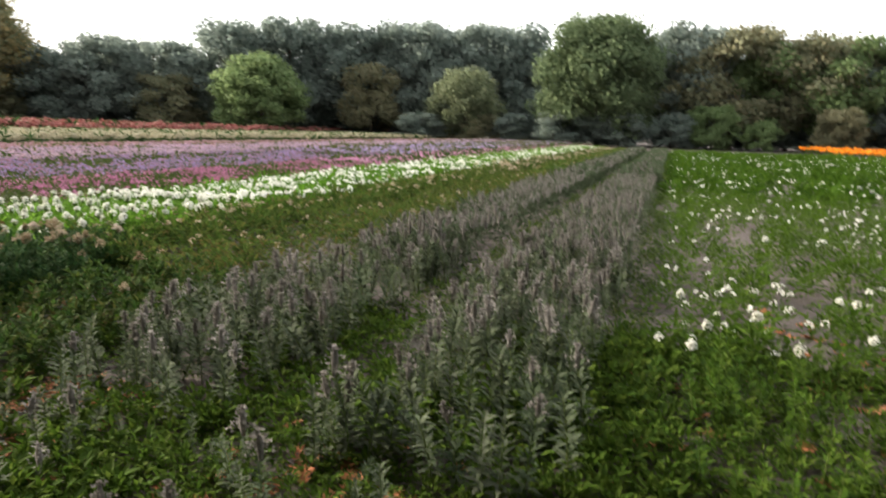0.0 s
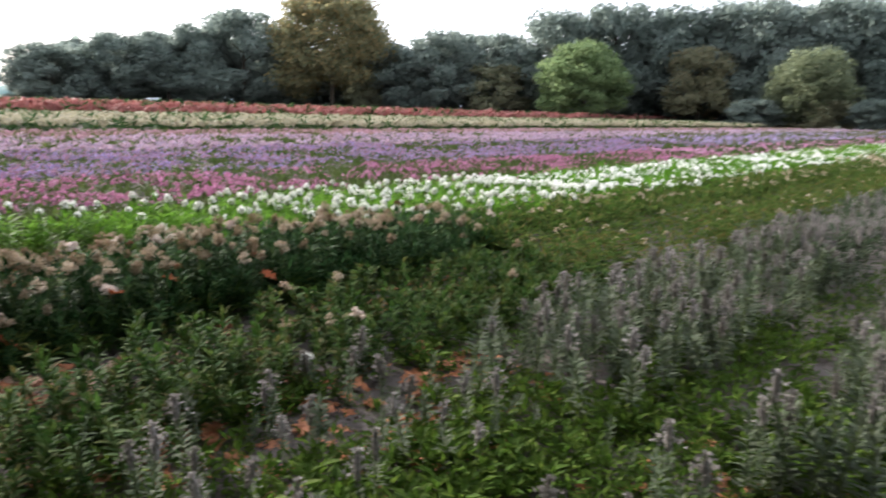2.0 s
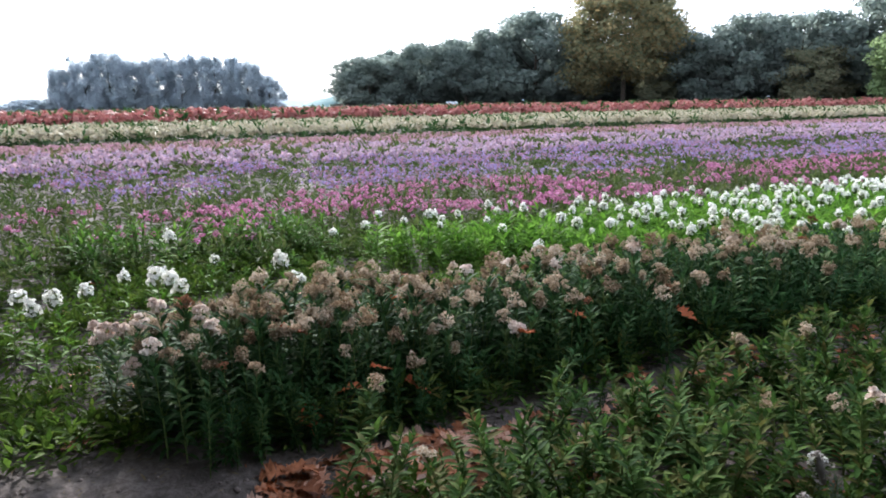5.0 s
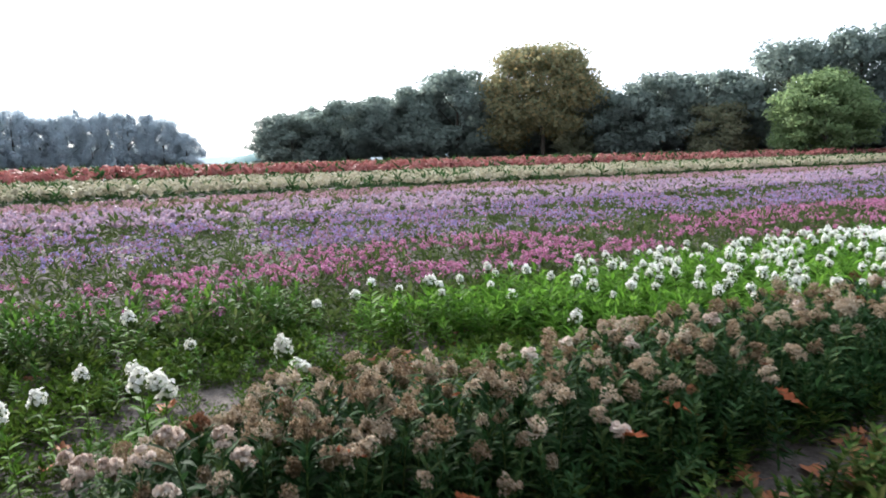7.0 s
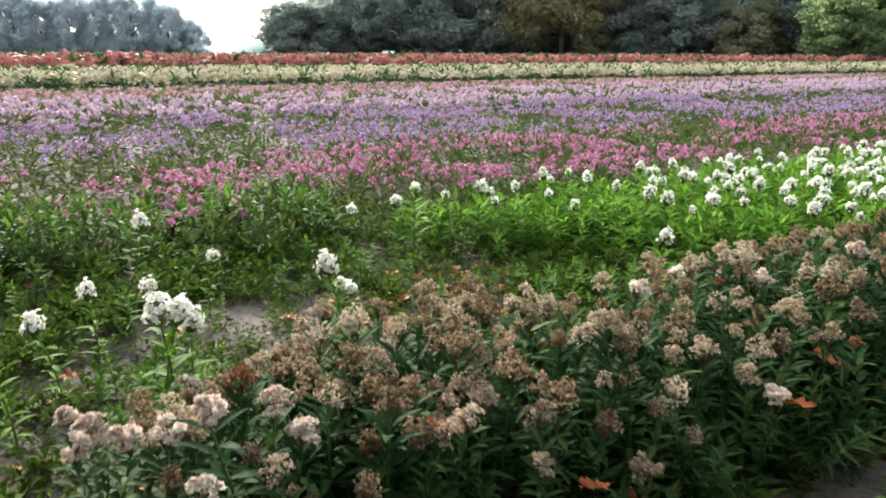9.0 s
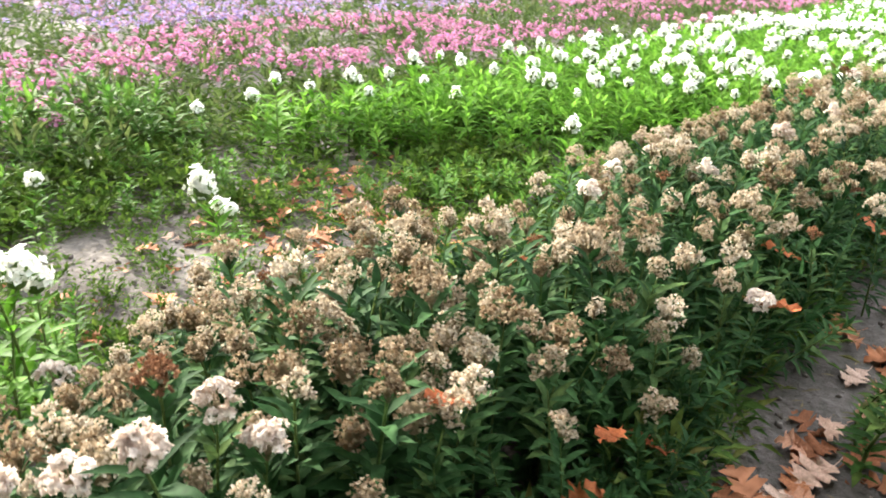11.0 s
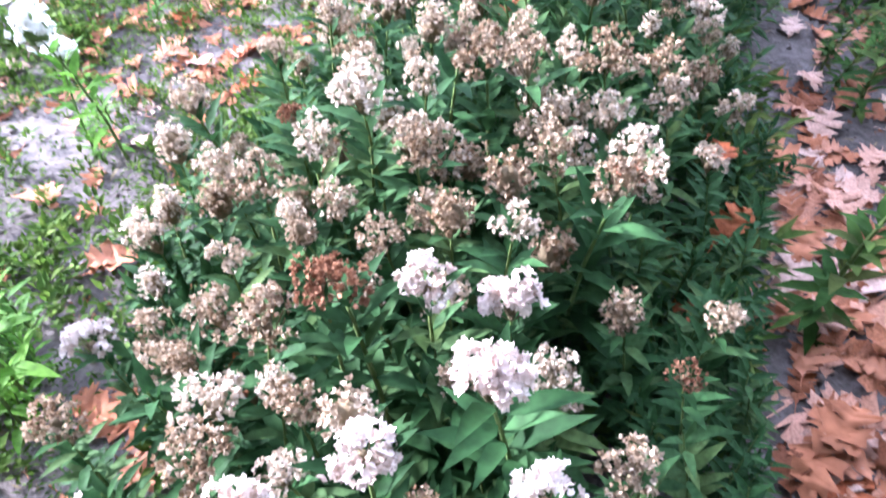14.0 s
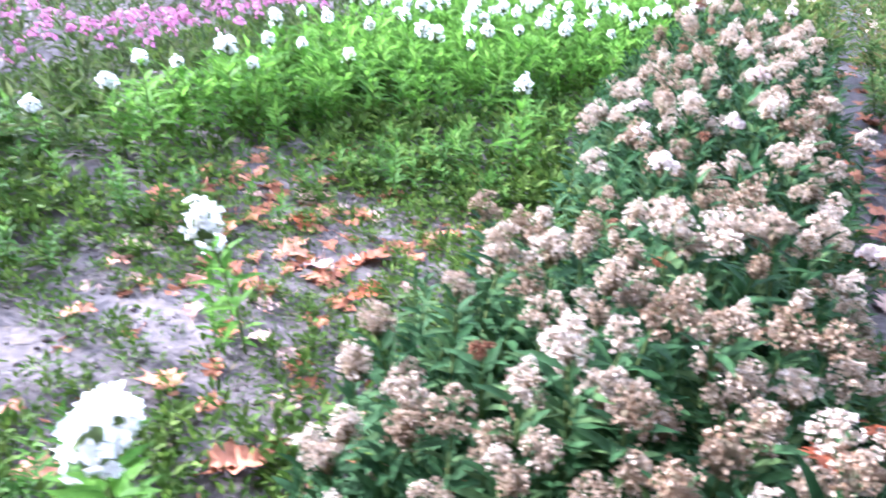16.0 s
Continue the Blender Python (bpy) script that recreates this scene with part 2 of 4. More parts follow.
def leaf_shape(length=1.0, width=0.24, droop=0.25, fold=0.12, fine=True, mat=0):
    """A lance-shaped leaf along +y, with a keel and a drooping tip."""
    at = (0.3, 0.65) if fine else (0.45,)
    V, F = [(0, 0, 0)], []
    for a in at:
        w = width * 0.5 * (1.0 if a < 0.5 else 0.8)
        z = -droop * a * a
        V += [(-w, a * length, z + fold * width), (0, a * length, z), (w, a * length, z + fold * width)]
    V.append((0, length, -droop))
    F += [(0, 2, 1), (0, 3, 2)]
    for k in range(len(at) - 1):
        p = 1 + 3 * k
        F += [(p, p + 1, p + 4), (p, p + 4, p + 3), (p + 1, p + 2, p + 5), (p + 1, p + 5, p + 4)]
    p = 1 + 3 * (len(at) - 1)
    F += [(p, p + 1, p + 3), (p + 1, p + 2, p + 3)]
    return tris(V, F, mat)


def blade_shape(width=0.3, droop=0.25, mat=0):
    """A leaf of two halves, for masses of leaves."""
    return tris([(0, 0, 0), (-width / 2, 0.45, 0.04), (0, 1, -droop), (width / 2, 0.45, 0.04), (0, 0.5, -0.06)], [(0, 4, 1), (1, 4, 2), (0, 3, 4), (4, 3, 2)][:4], mat) if width > 0.5 else tris([(0, 0, 0), (-width / 2, 0.45, 0.03), (0, 1, -droop), (width / 2, 0.45, 0.03)], [(0, 2, 1), (0, 3, 2)], mat)


def floret_shape(petals=5, cup=0.15, mat=0, narrow=0.72):
    """One flower facing +z, about 1 across."""
    if petals == 0:
        return tris([(-0.55, -0.3, cup), (0.5, -0.25, 0), (0.05, 0.6, cup)], [(0, 1, 2)], mat)
    if petals == 1:
        return tris([(-0.5, 0, cup), (0, -0.42, -0.05), (0.5, 0, cup * 0.5), (0, 0.42, -0.05)], [(0, 1, 3), (1, 2, 3)], mat)
    V, F = [(0, 0, -0.1)], []
    for i in range(petals):
        a, s = 2 * math.pi * i / petals, math.pi / petals * narrow * 1.3
        k = len(V)
        for da, r, z in ((-s, 0.36, cup * 0.5), (0, 0.52, cup), (s, 0.36, cup * 0.5)):
            V.append((r * math.cos(a + da), r * math.sin(a + da), z))
        F += [(0, k, k + 1), (0, k + 1, k + 2)]
    return tris(V, F, mat)


def tube(points, radii, sides=4, mat=0):
    V, F = [], []
    for (x, y, z), r in zip(points, radii):
        for s in range(sides):
            a = 2 * math.pi * s / sides
            V.append((x + r * math.cos(a), y + r * math.sin(a), z))
    for k in range(len(points) - 1):
        for s in range(sides):
            a, b = k * sides + s, k * sides + (s + 1) % sides
            F += [(a, b, b + sides), (a, b + sides, a + sides)]
    return tris(V, F, mat)


def ball(r=(1, 1, 1), n=6, m=4, mat=0):
    V, F = [(0, 0, r[2])], []
    for j in range(1, m):
        for i in range(n):
            t, p = math.pi * j / m, 2 * math.pi * (i + 0.5 * (j % 2)) / n
            V.append((r[0] * math.sin(t) * math.cos(p), r[1] * math.sin(t) * math.sin(p), r[2] * math.cos(t)))
    V.append((0, 0, -r[2]))
    for i in range(n):
        F.append((0, 1 + i, 1 + (i + 1) % n))
        F.append((len(V) - 1, 1 + (m - 2) * n + (i + 1) % n, 1 + (m - 2) * n + i))
        for j in range(m - 2):
            a, b = 1 + j * n + i, 1 + j * n + (i + 1) % n
            F += [(a, a + n, b + n), (a, b + n, b)]
    return tris(V, F, mat)


def head_shape(r, count, size, top=1.1, ragged=0.25, petals=5, cup=0.2, low=-0.25, core=True, seed=0, core_mat=1, clusters=0):
    """A domed flower head of many florets on a leafy core; its foot at the origin."""
    g = np.random.default_rng(seed)
    z = low + (1 - low) * g.random(count) ** 0.8
    a = g.random(count) * 2 * math.pi
    rho = np.sqrt(np.clip(1 - z * z, 0, 1))
    out = 1 - ragged * g.random(count)
    d = np.stack([rho * np.cos(a), rho * np.sin(a), z], 1)
    lump = 0.82 + 0.36 * patchy(a * 1.1, z * 2, 0.9, seed + 5)
    pos = d * (out * lump)[:, None] * np.array([r, r, r * top]) + np.array([0, 0, r * 0.45])
    if clusters:                             # small cymes on their own branchlets
        own = g.integers(0, clusters, count)
        cz, ca = g.uniform(-0.35, 1, clusters), np.arange(clusters) * 2.4 + g.normal(0, 0.3, clusters)
        cr = np.sqrt(np.clip(1 - cz * cz, 0, 1)) * g.uniform(0.65, 1.05, clusters)
        mid = np.stack([cr * np.cos(ca), cr * np.sin(ca), cz * g.uniform(0.75, 1.2, clusters)], 1)
        d = g.normal(0, 1, (count, 3))
        d /= np.linalg.norm(d, axis=1)[:, None]
        d[:, 2] = np.abs(d[:, 2]) * 0.9 - 0.1
        pos = (mid[own] * 0.8 + d * 0.36 * (0.6 + 0.45 * g.random(count))[:, None]) * np.array([r, r, r * top]) + np.array([0, 0, r * 0.45])
    yaw = np.arctan2(-d[:, 0], d[:, 1]) + g.normal(0, 0.4, count)
    tilt = np.arccos(np.clip(d[:, 2], -1, 1)) + g.normal(0, 0.45, count)
    parts = [put(floret_shape(petals, cup), pos, rot(yaw, tilt, g.random(count) * 6), size * (0.75 + 0.5 * g.random(count)))]
    if core:
        k = 0.22 if clusters else 0.62
        v, f, m = ball((r * k, r * k, r * k * top), 6, 4, core_mat)
        parts.append((v + np.array([0, 0, r * 0.35]), f, m))
        for q in range(clusters):
            parts.append(tube([(0, 0, -0.2 * r), tuple(mid[q] * r * 0.8 + np.array([0, 0, r * 0.45]))], (0.0016, 0.001), 3, core_mat))
    return join(parts)


def stalk_path(h, bend, g):
    a = g.random() * 6.3
    return [(bend * t * t * math.cos(a), bend * t * t * math.sin(a), h * t) for t in (0, 0.35, 0.7, 1.0)]


def stalk_leaves(h, path, count, length, width, g, low=0.1, high=0.95, fine=True, upright=0.9):
    """Opposite pairs of leaves up a stalk."""
    t = np.linspace(low, high, count // 2).repeat(2)
    n = len(t)
    yaw = np.arange(n) * math.pi + np.repeat(np.arange(n // 2) * math.pi / 2, 2)[:n] + g.normal(0, 0.35, n)
    px = np.interp(t, [0, 0.35, 0.7, 1], [p[0] for p in path])
    py = np.interp(t, [0, 0.35, 0.7, 1], [p[1] for p in path])
    pos = np.stack([px, py, t * h], 1)
    tilt = -(0.15 + upright * t * 0.9) + g.normal(0, 0.25, n)
    size = length * (0.65 + 0.5 * np.sin(math.pi * (0.15 + 0.75 * t))) * (0.8 + 0.4 * g.random(n))
    return put(leaf_shape(1.0, width, 0.3, 0.15, fine), pos, rot(yaw, tilt, np.zeros(n)), size)


# ---- shared meshes of near plants ----
def make_stalks(name, count, h, leaves, length, width, leaf_mat, seed, bend=0.06, stem_mat=STEM, r=0.004, **kw):
    made = []
    for i in range(count):
        g = np.random.default_rng(seed + i)
        hh = h * (0.88 + 0.24 * g.random())
        p = stalk_path(hh, bend * (0.4 + g.random()), g)
        st = mesh_of(name + "_stem", tube(p, (r * 1.2, r, r * 0.85, r * 0.6)), [stem_mat], True)
        lf = mesh_of(name + "_leaves", stalk_leaves(hh, p, leaves, length, width, g, **kw), [leaf_mat])
        made.append((st, lf, Vector(p[-1])))
    return made


def make_heads(name, many, mats, seed, **kw):
    return [mesh_of(name, head_shape(seed=seed + i, **kw), mats) for i in range(many)]


PHLOX = make_stalks("phlox", 8, 0.5, 38, 0.09, 0.27, LEAF_DARK, 100)
FRESH = make_stalks("white_phlox", 7, 0.42, 30, 0.115, 0.27, LEAF_FRESH, 200)
SHOOTS = make_stalks("leafy_shoot", 5, 0.35, 26, 0.095, 0.28, LEAF_SHOOT, 230)
BLOCK = make_stalks("block_plant", 5, 0.35, 40, 0.066, 0.30, LEAF_BLOCK, 240)
LOWROW = make_stalks("row_plant", 9, 0.27, 44, 0.052, 0.33, LEAF_ROW_SHADED, 300, bend=0.1)
SPARSE = make_stalks("single_phlox", 4, 0.42, 20, 0.075, 0.27, LEAF_FRESH, 250)
GREY = make_stalks("grey_plant", 8, 0.40, 60, 0.064, 0.32, LEAF_GREY, 400, bend=0.07, stem_mat=STEM, low=0.08, fine=False)
HEAD_BROWN = make_heads("withered_head", 8, [BROWN_HEAD, DEAD_STEM], 500, r=0.047, count=190, size=0.0105, petals=3, cup=0.5, top=1.2, clusters=11)
HEAD_BROWN += make_heads("withered_head", 4, [BROWN_HEAD, DEAD_STEM], 520, r=0.036, count=150, size=0.0112, ragged=0.6, petals=3, cup=0.45, top=1.6, low=-0.5)
HEAD_RUST = make_heads("rust_head", 3, [RUST_HEAD, DEAD_STEM], 540, r=0.04, count=120, size=0.0105, petals=3, cup=0.5, clusters=9)
HEAD_PALE = make_heads("pale_head", 5, [PALE_HEAD, DEAD_STEM], 560, r=0.045, count=190, size=0.0145, petals=5, cup=0.2, top=1.15, clusters=10)
HEAD_WHITE = make_heads("white_head", 6, [WHITE_HEAD, STEM], 600, r=0.043, count=60, size=0.023, ragged=0.4, petals=4, cup=0.1, top=1.5, low=-0.35)


def plume_shape(h, r, count, g, size=0.016, petals=3):
    t = g.random(count) ** 0.9
    a = g.random(count) * 6.28
    rr = r * (1 - 0.75 * t) * np.sqrt(g.random(count))
    pos = np.stack([rr * np.cos(a), rr * np.sin(a), h * t], 1)
    bits = put(floret_shape(petals, 0.4, 0, 0.6), pos, rot(a + math.pi / 2, g.random(count) * 1.6, a), size * (0.6 + 0.7 * g.random(count)))
    return join([bits, tube([(0, 0, -0.02), (0, 0, h * 0.4), (0, 0, h)], (r * 0.12, r * 0.22, r * 0.04), 5)])


PLUMES = [mesh_of("plume", plume_shape(0.10, 0.075, 64, np.random.default_rng(640 + i), 0.018, 1), [PLUME]) for i in range(5)]


def lean(yaw, tilt, spin=0.0):
    return Matrix.Rotation(yaw, 4, "Z") @ Matrix.Rotation(tilt, 4, "X") @ Matrix.Rotation(spin, 4, "Z")


def plant(name, x, y, stems, label, category, group):
    """A thing: an empty at the ground, a stem for each (stalk, head mesh or None, lean, size), leaves and head under the stem."""
    root = tagged(new(name), label, category, group)
    root.empty_display_size = 0.05
    root.matrix_basis = pose(x, y, ground_z(x, y) - 0.005)
    for (st, lf, tip), head, (dx, dy), (spin, slant), size, head_size in stems:
        s = child("stem", st, root, Matrix.Translation((dx, dy, 0)) @ Matrix.Rotation(spin, 4, "Z") @ Matrix.Rotation(slant, 4, "X") @ Matrix.Scale(size, 4))
        child("leaves", lf, s)
        if head is not None:
            child("flower_head", head, s, Matrix.Translation(tip * 0.985) @ lean(random.random() * 6, random.uniform(-0.3, 0.3)) @ Matrix.Scale(head_size / size, 4))
    return root


def ground_z(x, y):
    """Height of the soil: flat field, ridged and lumpy in the near."""
    near = np.exp(-((np.asarray(x) + 4) ** 2 + (np.asarray(y) - 2) ** 2) / 260.0)
    return near * (0.05 * (patchy(x, y, 0.55, 1) - 0.5) + 0.022 * (patchy(x, y, 0.13, 2) - 0.5) + 0.05 * (patchy(x, y, 2.1, 3) - 0.5))


# ---- ground: one sheet, dense under the walk, out to the horizon ----
def steps(lo, hi, fine, far):
    mid = np.arange(lo, hi, fine)
    grow = fine * 1.22 ** np.arange(1, 200)
    out = np.cumsum(grow)
    out = out[out < far]
    return np.concatenate([lo - out[::-1], mid, mid[-1] + out])


def make_ground():
    gx, gy = steps(-9.0, 1.5, 0.055, 1500), steps(-0.8, 5.5, 0.055, 1500)
    X, Y = np.meshgrid(gx, gy)
    Z = ground_z(X, Y) + np.exp(-((X + 4) ** 2 + (Y - 2) ** 2) / 90.0) * 0.016 * (rng.random(X.shape) - 0.5)
    V = np.stack([X, Y, Z], -1).reshape(-1, 3)
    w = len(gx)
    a = (np.arange(len(gy) - 1)[:, None] * w + np.arange(w - 1)[None]).ravel()
    F = np.concatenate([np.stack([a, a + 1, a + w + 1], 1), np.stack([a, a + w + 1, a + w], 1)])
    me = mesh_of("ground", (V, F, np.zeros(len(F), int)), [SOIL], True)
    tagged(new("ground", me), "grey-brown sandy field soil, lumpy and bare between rows", "ground", kind="structure")


make_ground()


# ---- flower beds in the distance and the long rows: stuff ----
def grid_points(x0, x1, y0, y1, per_m2, seed, thin=None):
    g = np.random.default_rng(seed)
    n = int((x1 - x0) * (y1 - y0) * per_m2)
    x, y = x0 + (x1 - x0) * g.random(n), y0 + (y1 - y0) * g.random(n)
    if thin is not None:
        k = g.random(n) < thin(x, y)
        x, y = x[k], y[k]
    return x, y, g


def tuft_shape(leaves, h, length, width, seed, spread=0.08, fine=False):
    """A bushy stem cluster of leaves alone."""
    g = np.random.default_rng(seed)
    t = 0.1 + 0.9 * g.random(leaves)
    a = g.random(leaves) * 6.28
    pos = np.stack([spread * np.cos(a) * g.random(leaves), spread * np.sin(a) * g.random(leaves), h * t], 1)
    return put(leaf_shape(1, width, 0.3, 0.15, True) if fine else blade_shape(width), pos, rot(a - math.pi / 2, -(0.1 + 0.9 * t) + g.normal(0, 0.3, leaves), np.zeros(leaves)), length * (0.6 + 0.6 * g.random(leaves)))


def strew(tpls, x, y, z, g, size=(0.8, 1.25), tilt=0.15):
    """Scatter templates over points, one joined template back."""
    pick = g.integers(0, len(tpls), len(x))
    out = []
    for i, t in enumerate(tpls):
        k = pick == i
        n = int(k.sum())
        if n:
            s = size[0] + (size[1] - size[0]) * g.random(n)
            out.append(put(t, np.stack([x[k], y[k], z[k]], 1), rot(g.random(n) * 6.28, g.normal(0, tilt, n), np.zeros(n)), s))
    return join(out)


def bed(name, label, area, height, leaf_mat, head_mats, leafy, heads, leaves_per=26, leaf=0.09, head=(0.05, 12, 0.03), thin=None, head_thin=None, seed=0, jitter=0.16, category="flower bed", low=0.92):
    """A stretch of planting as stuff: foliage and flower heads, each joined."""
    x0, x1, y0, y1 = area
    root = tagged(new(name), label, category, kind="stuff")
    root.location = ((x0 + x1) / 2, (y0 + y1) / 2, 0)
    off = Matrix.Translation(-root.location)
    x, y, g = grid_points(x0, x1, y0, y1, leafy, seed, thin)
    hs = height * (0.8 + 0.35 * patchy(x, y, 0.8, seed + 3))
    tp = [tuft_shape(leaves_per, height * low, leaf, 0.27, seed + 20 + i) for i in range(5)]
    tagged(child("foliage", mesh_of(name + "_foliage", strew(tp, x, y, ground_z(x, y), g), [leaf_mat]), root, off), kind="stuff")
    if heads:
        x, y, g = grid_points(x0, x1, y0, y1, heads, seed + 1, head_thin or thin)
        z = height * (0.86 + 0.3 * patchy(x, y, 0.8, seed + 3)) * (1 - jitter * g.random(len(x))) - head[0] * 0.4
        tp = [head_shape(head[0], head[1], head[2], ragged=0.35, petals=head[3], core=False, seed=seed + 40 + i) for i in range(5)]
        tagged(child("flowers", mesh_of(name + "_flowers", strew(tp, x, y, z, g, (0.75, 1.3)), head_mats), root, off), kind="stuff")
    return root


gap = lambda seed, size, cut, soft=0.25: (lambda x, y: np.clip((patchy(x, y, size, seed) - cut) / soft, 0.04, 1))
both = lambda f, h: (lambda x, y: f(x, y) * h(x, y))
white_line = lambda x, y: (y > np.interp(x, [-9.3, -8.7, -7.6, -6.9, -6.2], [1.9, 2.4, 3.6, 4.6, 6.0])) * 1.0
bed("white_flower_bed", "long bed of white phlox in bloom over bright green leaves", (-8.9, -6.35, 9.0, 22), 0.42, LEAF_FRESH, [WHITE_HEAD], 28, 26, 22, 0.12, (0.05, 20, 0.036, 1), head_thin=gap(71, 1.6, 0.12), seed=1000)
bed("white_flower_bed", "white phlox bed, far end of the row", (-8.9, -6.35, 22, 62), 0.42, LEAF_FRESH, [WHITE_HEAD], 12, 18, 22, 0.17, (0.07, 10, 0.06, 1), head_thin=gap(71, 1.6, 0.12), seed=1050)
bed("pink_flower_bed", "rose-pink phlox bed in bloom with green gaps", (-12.4, -8.95, -7, 22), 0.36, LEAF_BED, [PINK_HEAD], 26, 84, 17, 0.10, (0.035, 14, 0.027, 1), head_thin=both(both(gap(72, 0.8, 0.26, 0.3), lambda x, y: np.clip((-9.5 + 0.05 * y - x) / 0.6, 0.03, 1)), lambda x, y: np.clip(0.45 + 0.12 * y, 0.3, 1)), seed=1100, jitter=0.3, low=0.78)
bed("pink_flower_bed", "rose-pink phlox bed in bloom, far end of the row", (-12.4, -8.9, 22, 78), 0.36, LEAF_BED, [PINK_HEAD], 8, 20, 14, 0.2, (0.06, 9, 0.065, 1), head_thin=gap(72, 1.1, 0.24), seed=1150)
bed("lilac_flower_bed", "lilac and purple phlox bed in bloom", (-18.2, -12.3, -9, 30), 0.36, LEAF_BED, [PURPLE_HEAD], 14, 46, 14, 0.11, (0.042, 8, 0.043, 1), head_thin=gap(73, 1.0, 0.3, 0.4), seed=1200, jitter=0.3, low=0.72)
bed("lilac_flower_bed", "lilac phlox bed in bloom, far end of the row", (-18.2, -12.3, 30, 88), 0.36, LEAF_BED, [PURPLE_HEAD], 4, 14, 14, 0.26, (0.08, 8, 0.09, 1), head_thin=gap(73, 1.3, 0.15), seed=1250)
bed("pale_pink_flower_bed", "pale pink phlox bed with faded patches", (-23.5, -18.1, -12, 92), 0.38, LEAF_BED, [BLUSH_HEAD], 4.5, 22, 12, 0.24, (0.075, 7, 0.085, 1), head_thin=gap(74, 1.8, 0.2, 0.4), seed=1300, jitter=0.3, low=0.7)
bed("mauve_flower_bed", "faded mauve and brown flower bed", (-29.6, -23.4, -14, 92), 0.27, LEAF_BED, [MAUVE_HEAD], 4, 13, 14, 0.2, (0.075, 7, 0.085, 1), head_thin=gap(75, 2.2, 0.05), seed=1400, low=0.7)
# dark leaf colour under the cream heads paints the strip's shaded front
bed("cream_flower_strip", "cream and pale yellow flowering strip, taller than its neighbours", (-46, -31.0, -22, 110), 0.54, LEAF_DARK, [CREAM_HEAD], 2.4, 6.5, 12, 0.34, (0.13, 10, 0.17, 0), seed=1500, jitter=0.25)
bed("red_flower_strip", "brick-red flowering strip before the woods", (-74, -49, -35, 120), 1.0, LEAF_DARK, [RED_HEAD], 0.5, 2.6, 9, 0.65, (0.2, 10, 0.310, 0), seed=1600, jitter=0.45)
bed("yellow_crop_strip", "pale straw-coloured strip beyond the red flowers", (-96, -78, -70, 40), 0.8, LEAF_BED, [CREAM_HEAD], 0.4, 1.2, 8, 0.6, (0.25, 10, 0.4, 0), seed=1650)
bed("orange_flower_field", "orange flowers in a distant block", (12, 40, 62, 84), 0.7, LEAF_BED, [ORANGE_HEAD], 0.8, 2.5, 8, 0.4, (0.110, 10, 0.210, 0), seed=1700)
bed("phlox_row", "dark green phlox row with withered brown heads", (-6.75, -5.45, 5.6, 22), 0.40, LEAF_MIX, [BROWN_HEAD], 48, 13, 28, 0.085, (0.04, 12, 0.022, 3), head_thin=gap(76, 1.2, 0.3), seed=1800, category="plant row")
bed("phlox_row", "dark green phlox row, far end", (-6.75, -5.35, 22, 62), 0.40, LEAF_BED, [BROWN_HEAD], 14, 12, 24, 0.17, (0.06, 9, 0.055, 1), seed=1850, category="plant row")
bed("green_row", "low leafy green row turning yellow in places", (-5.2, -4.15, 5.2, 22), 0.37, LEAF_MIX, [BROWN_HEAD], 56, 4, 28, 0.075, (0.034, 12, 0.02, 3), thin=gap(78, 0.45, 0.12, 0.35), seed=1900, category="plant row")
bed("green_row", "low leafy green row, far end", (-5.2, -4.1, 22, 62), 0.34, LEAF_MIX, [BROWN_HEAD], 14, 2, 22, 0.16, (0.05, 9, 0.04, 1), seed=1950, category="plant row")


def plume_row(x0, x1, y0, y1, seed, leafy, plumes, big):
    root = tagged(new("grey_mauve_row"), "grey-leaved row with faded mauve plumes", "plant row", kind="stuff")
    x, y, g = grid_points(x0, x1, y0, y1, leafy, seed)
    tp = [tuft_shape(26, 0.40, 0.08 * big, 0.32, seed + i) for i in range(5)]
    tagged(child("foliage", mesh_of("grey_row_foliage", strew(tp, x, y, ground_z(x, y), g), [LEAF_GREY]), root), kind="stuff")
    x, y, g = grid_points(x0, x1, y0, y1, plumes, seed + 1)
    z = 0.27 + 0.12 * patchy(x, y, 0.7, seed) + 0.06 * g.random(len(x))
    tp = [plume_shape(0.13, 0.08, 24, np.random.default_rng(seed + 30 + i), 0.022 * big, 1) for i in range(4)]
    tagged(child("plumes", mesh_of("grey_row_plumes", strew(tp, x, y, z, g), [PLUME]), root), kind="stuff")


for x0, x1, k in ((-3.8, -2.78, 2000), (-2.15, -1.08, 2100)):
    plume_row(x0, x1, 7.5, 20, k, 36, 34, 1.0)
    plume_row(x0, x1, 20, 62, k + 50, 12, 16, 2.0)

bed("green_flower_block", "broad green block sprinkled with white phlox flowers", (-0.75, 9, 5.0, 18), 0.28, LEAF_BLOCK, [WHITE_HEAD], 26, 9, 20, 0.085, (0.028, 9, 0.024, 3), thin=gap(80, 0.6, 0.1, 0.3), head_thin=gap(77, 0.9, 0.35), seed=2200, jitter=0.35)
bed("green_flower_block", "green block with sparse white flowers, far half", (-0.75, 12, 18, 64), 0.28, LEAF_BLOCK, [WHITE_HEAD], 4.0, 4.0, 16, 0.24, (0.05, 8, 0.05, 1), head_thin=gap(77, 1.4, 0.3), seed=2250)
bed("green_flower_block", "green block with sparse white flowers, far side of the field", (9, 34, 10, 62), 0.3, LEAF_BLOCK, [WHITE_HEAD], 1.6, 2.0, 12, 0.38, (0.06, 7, 0.07, 1), seed=2300)
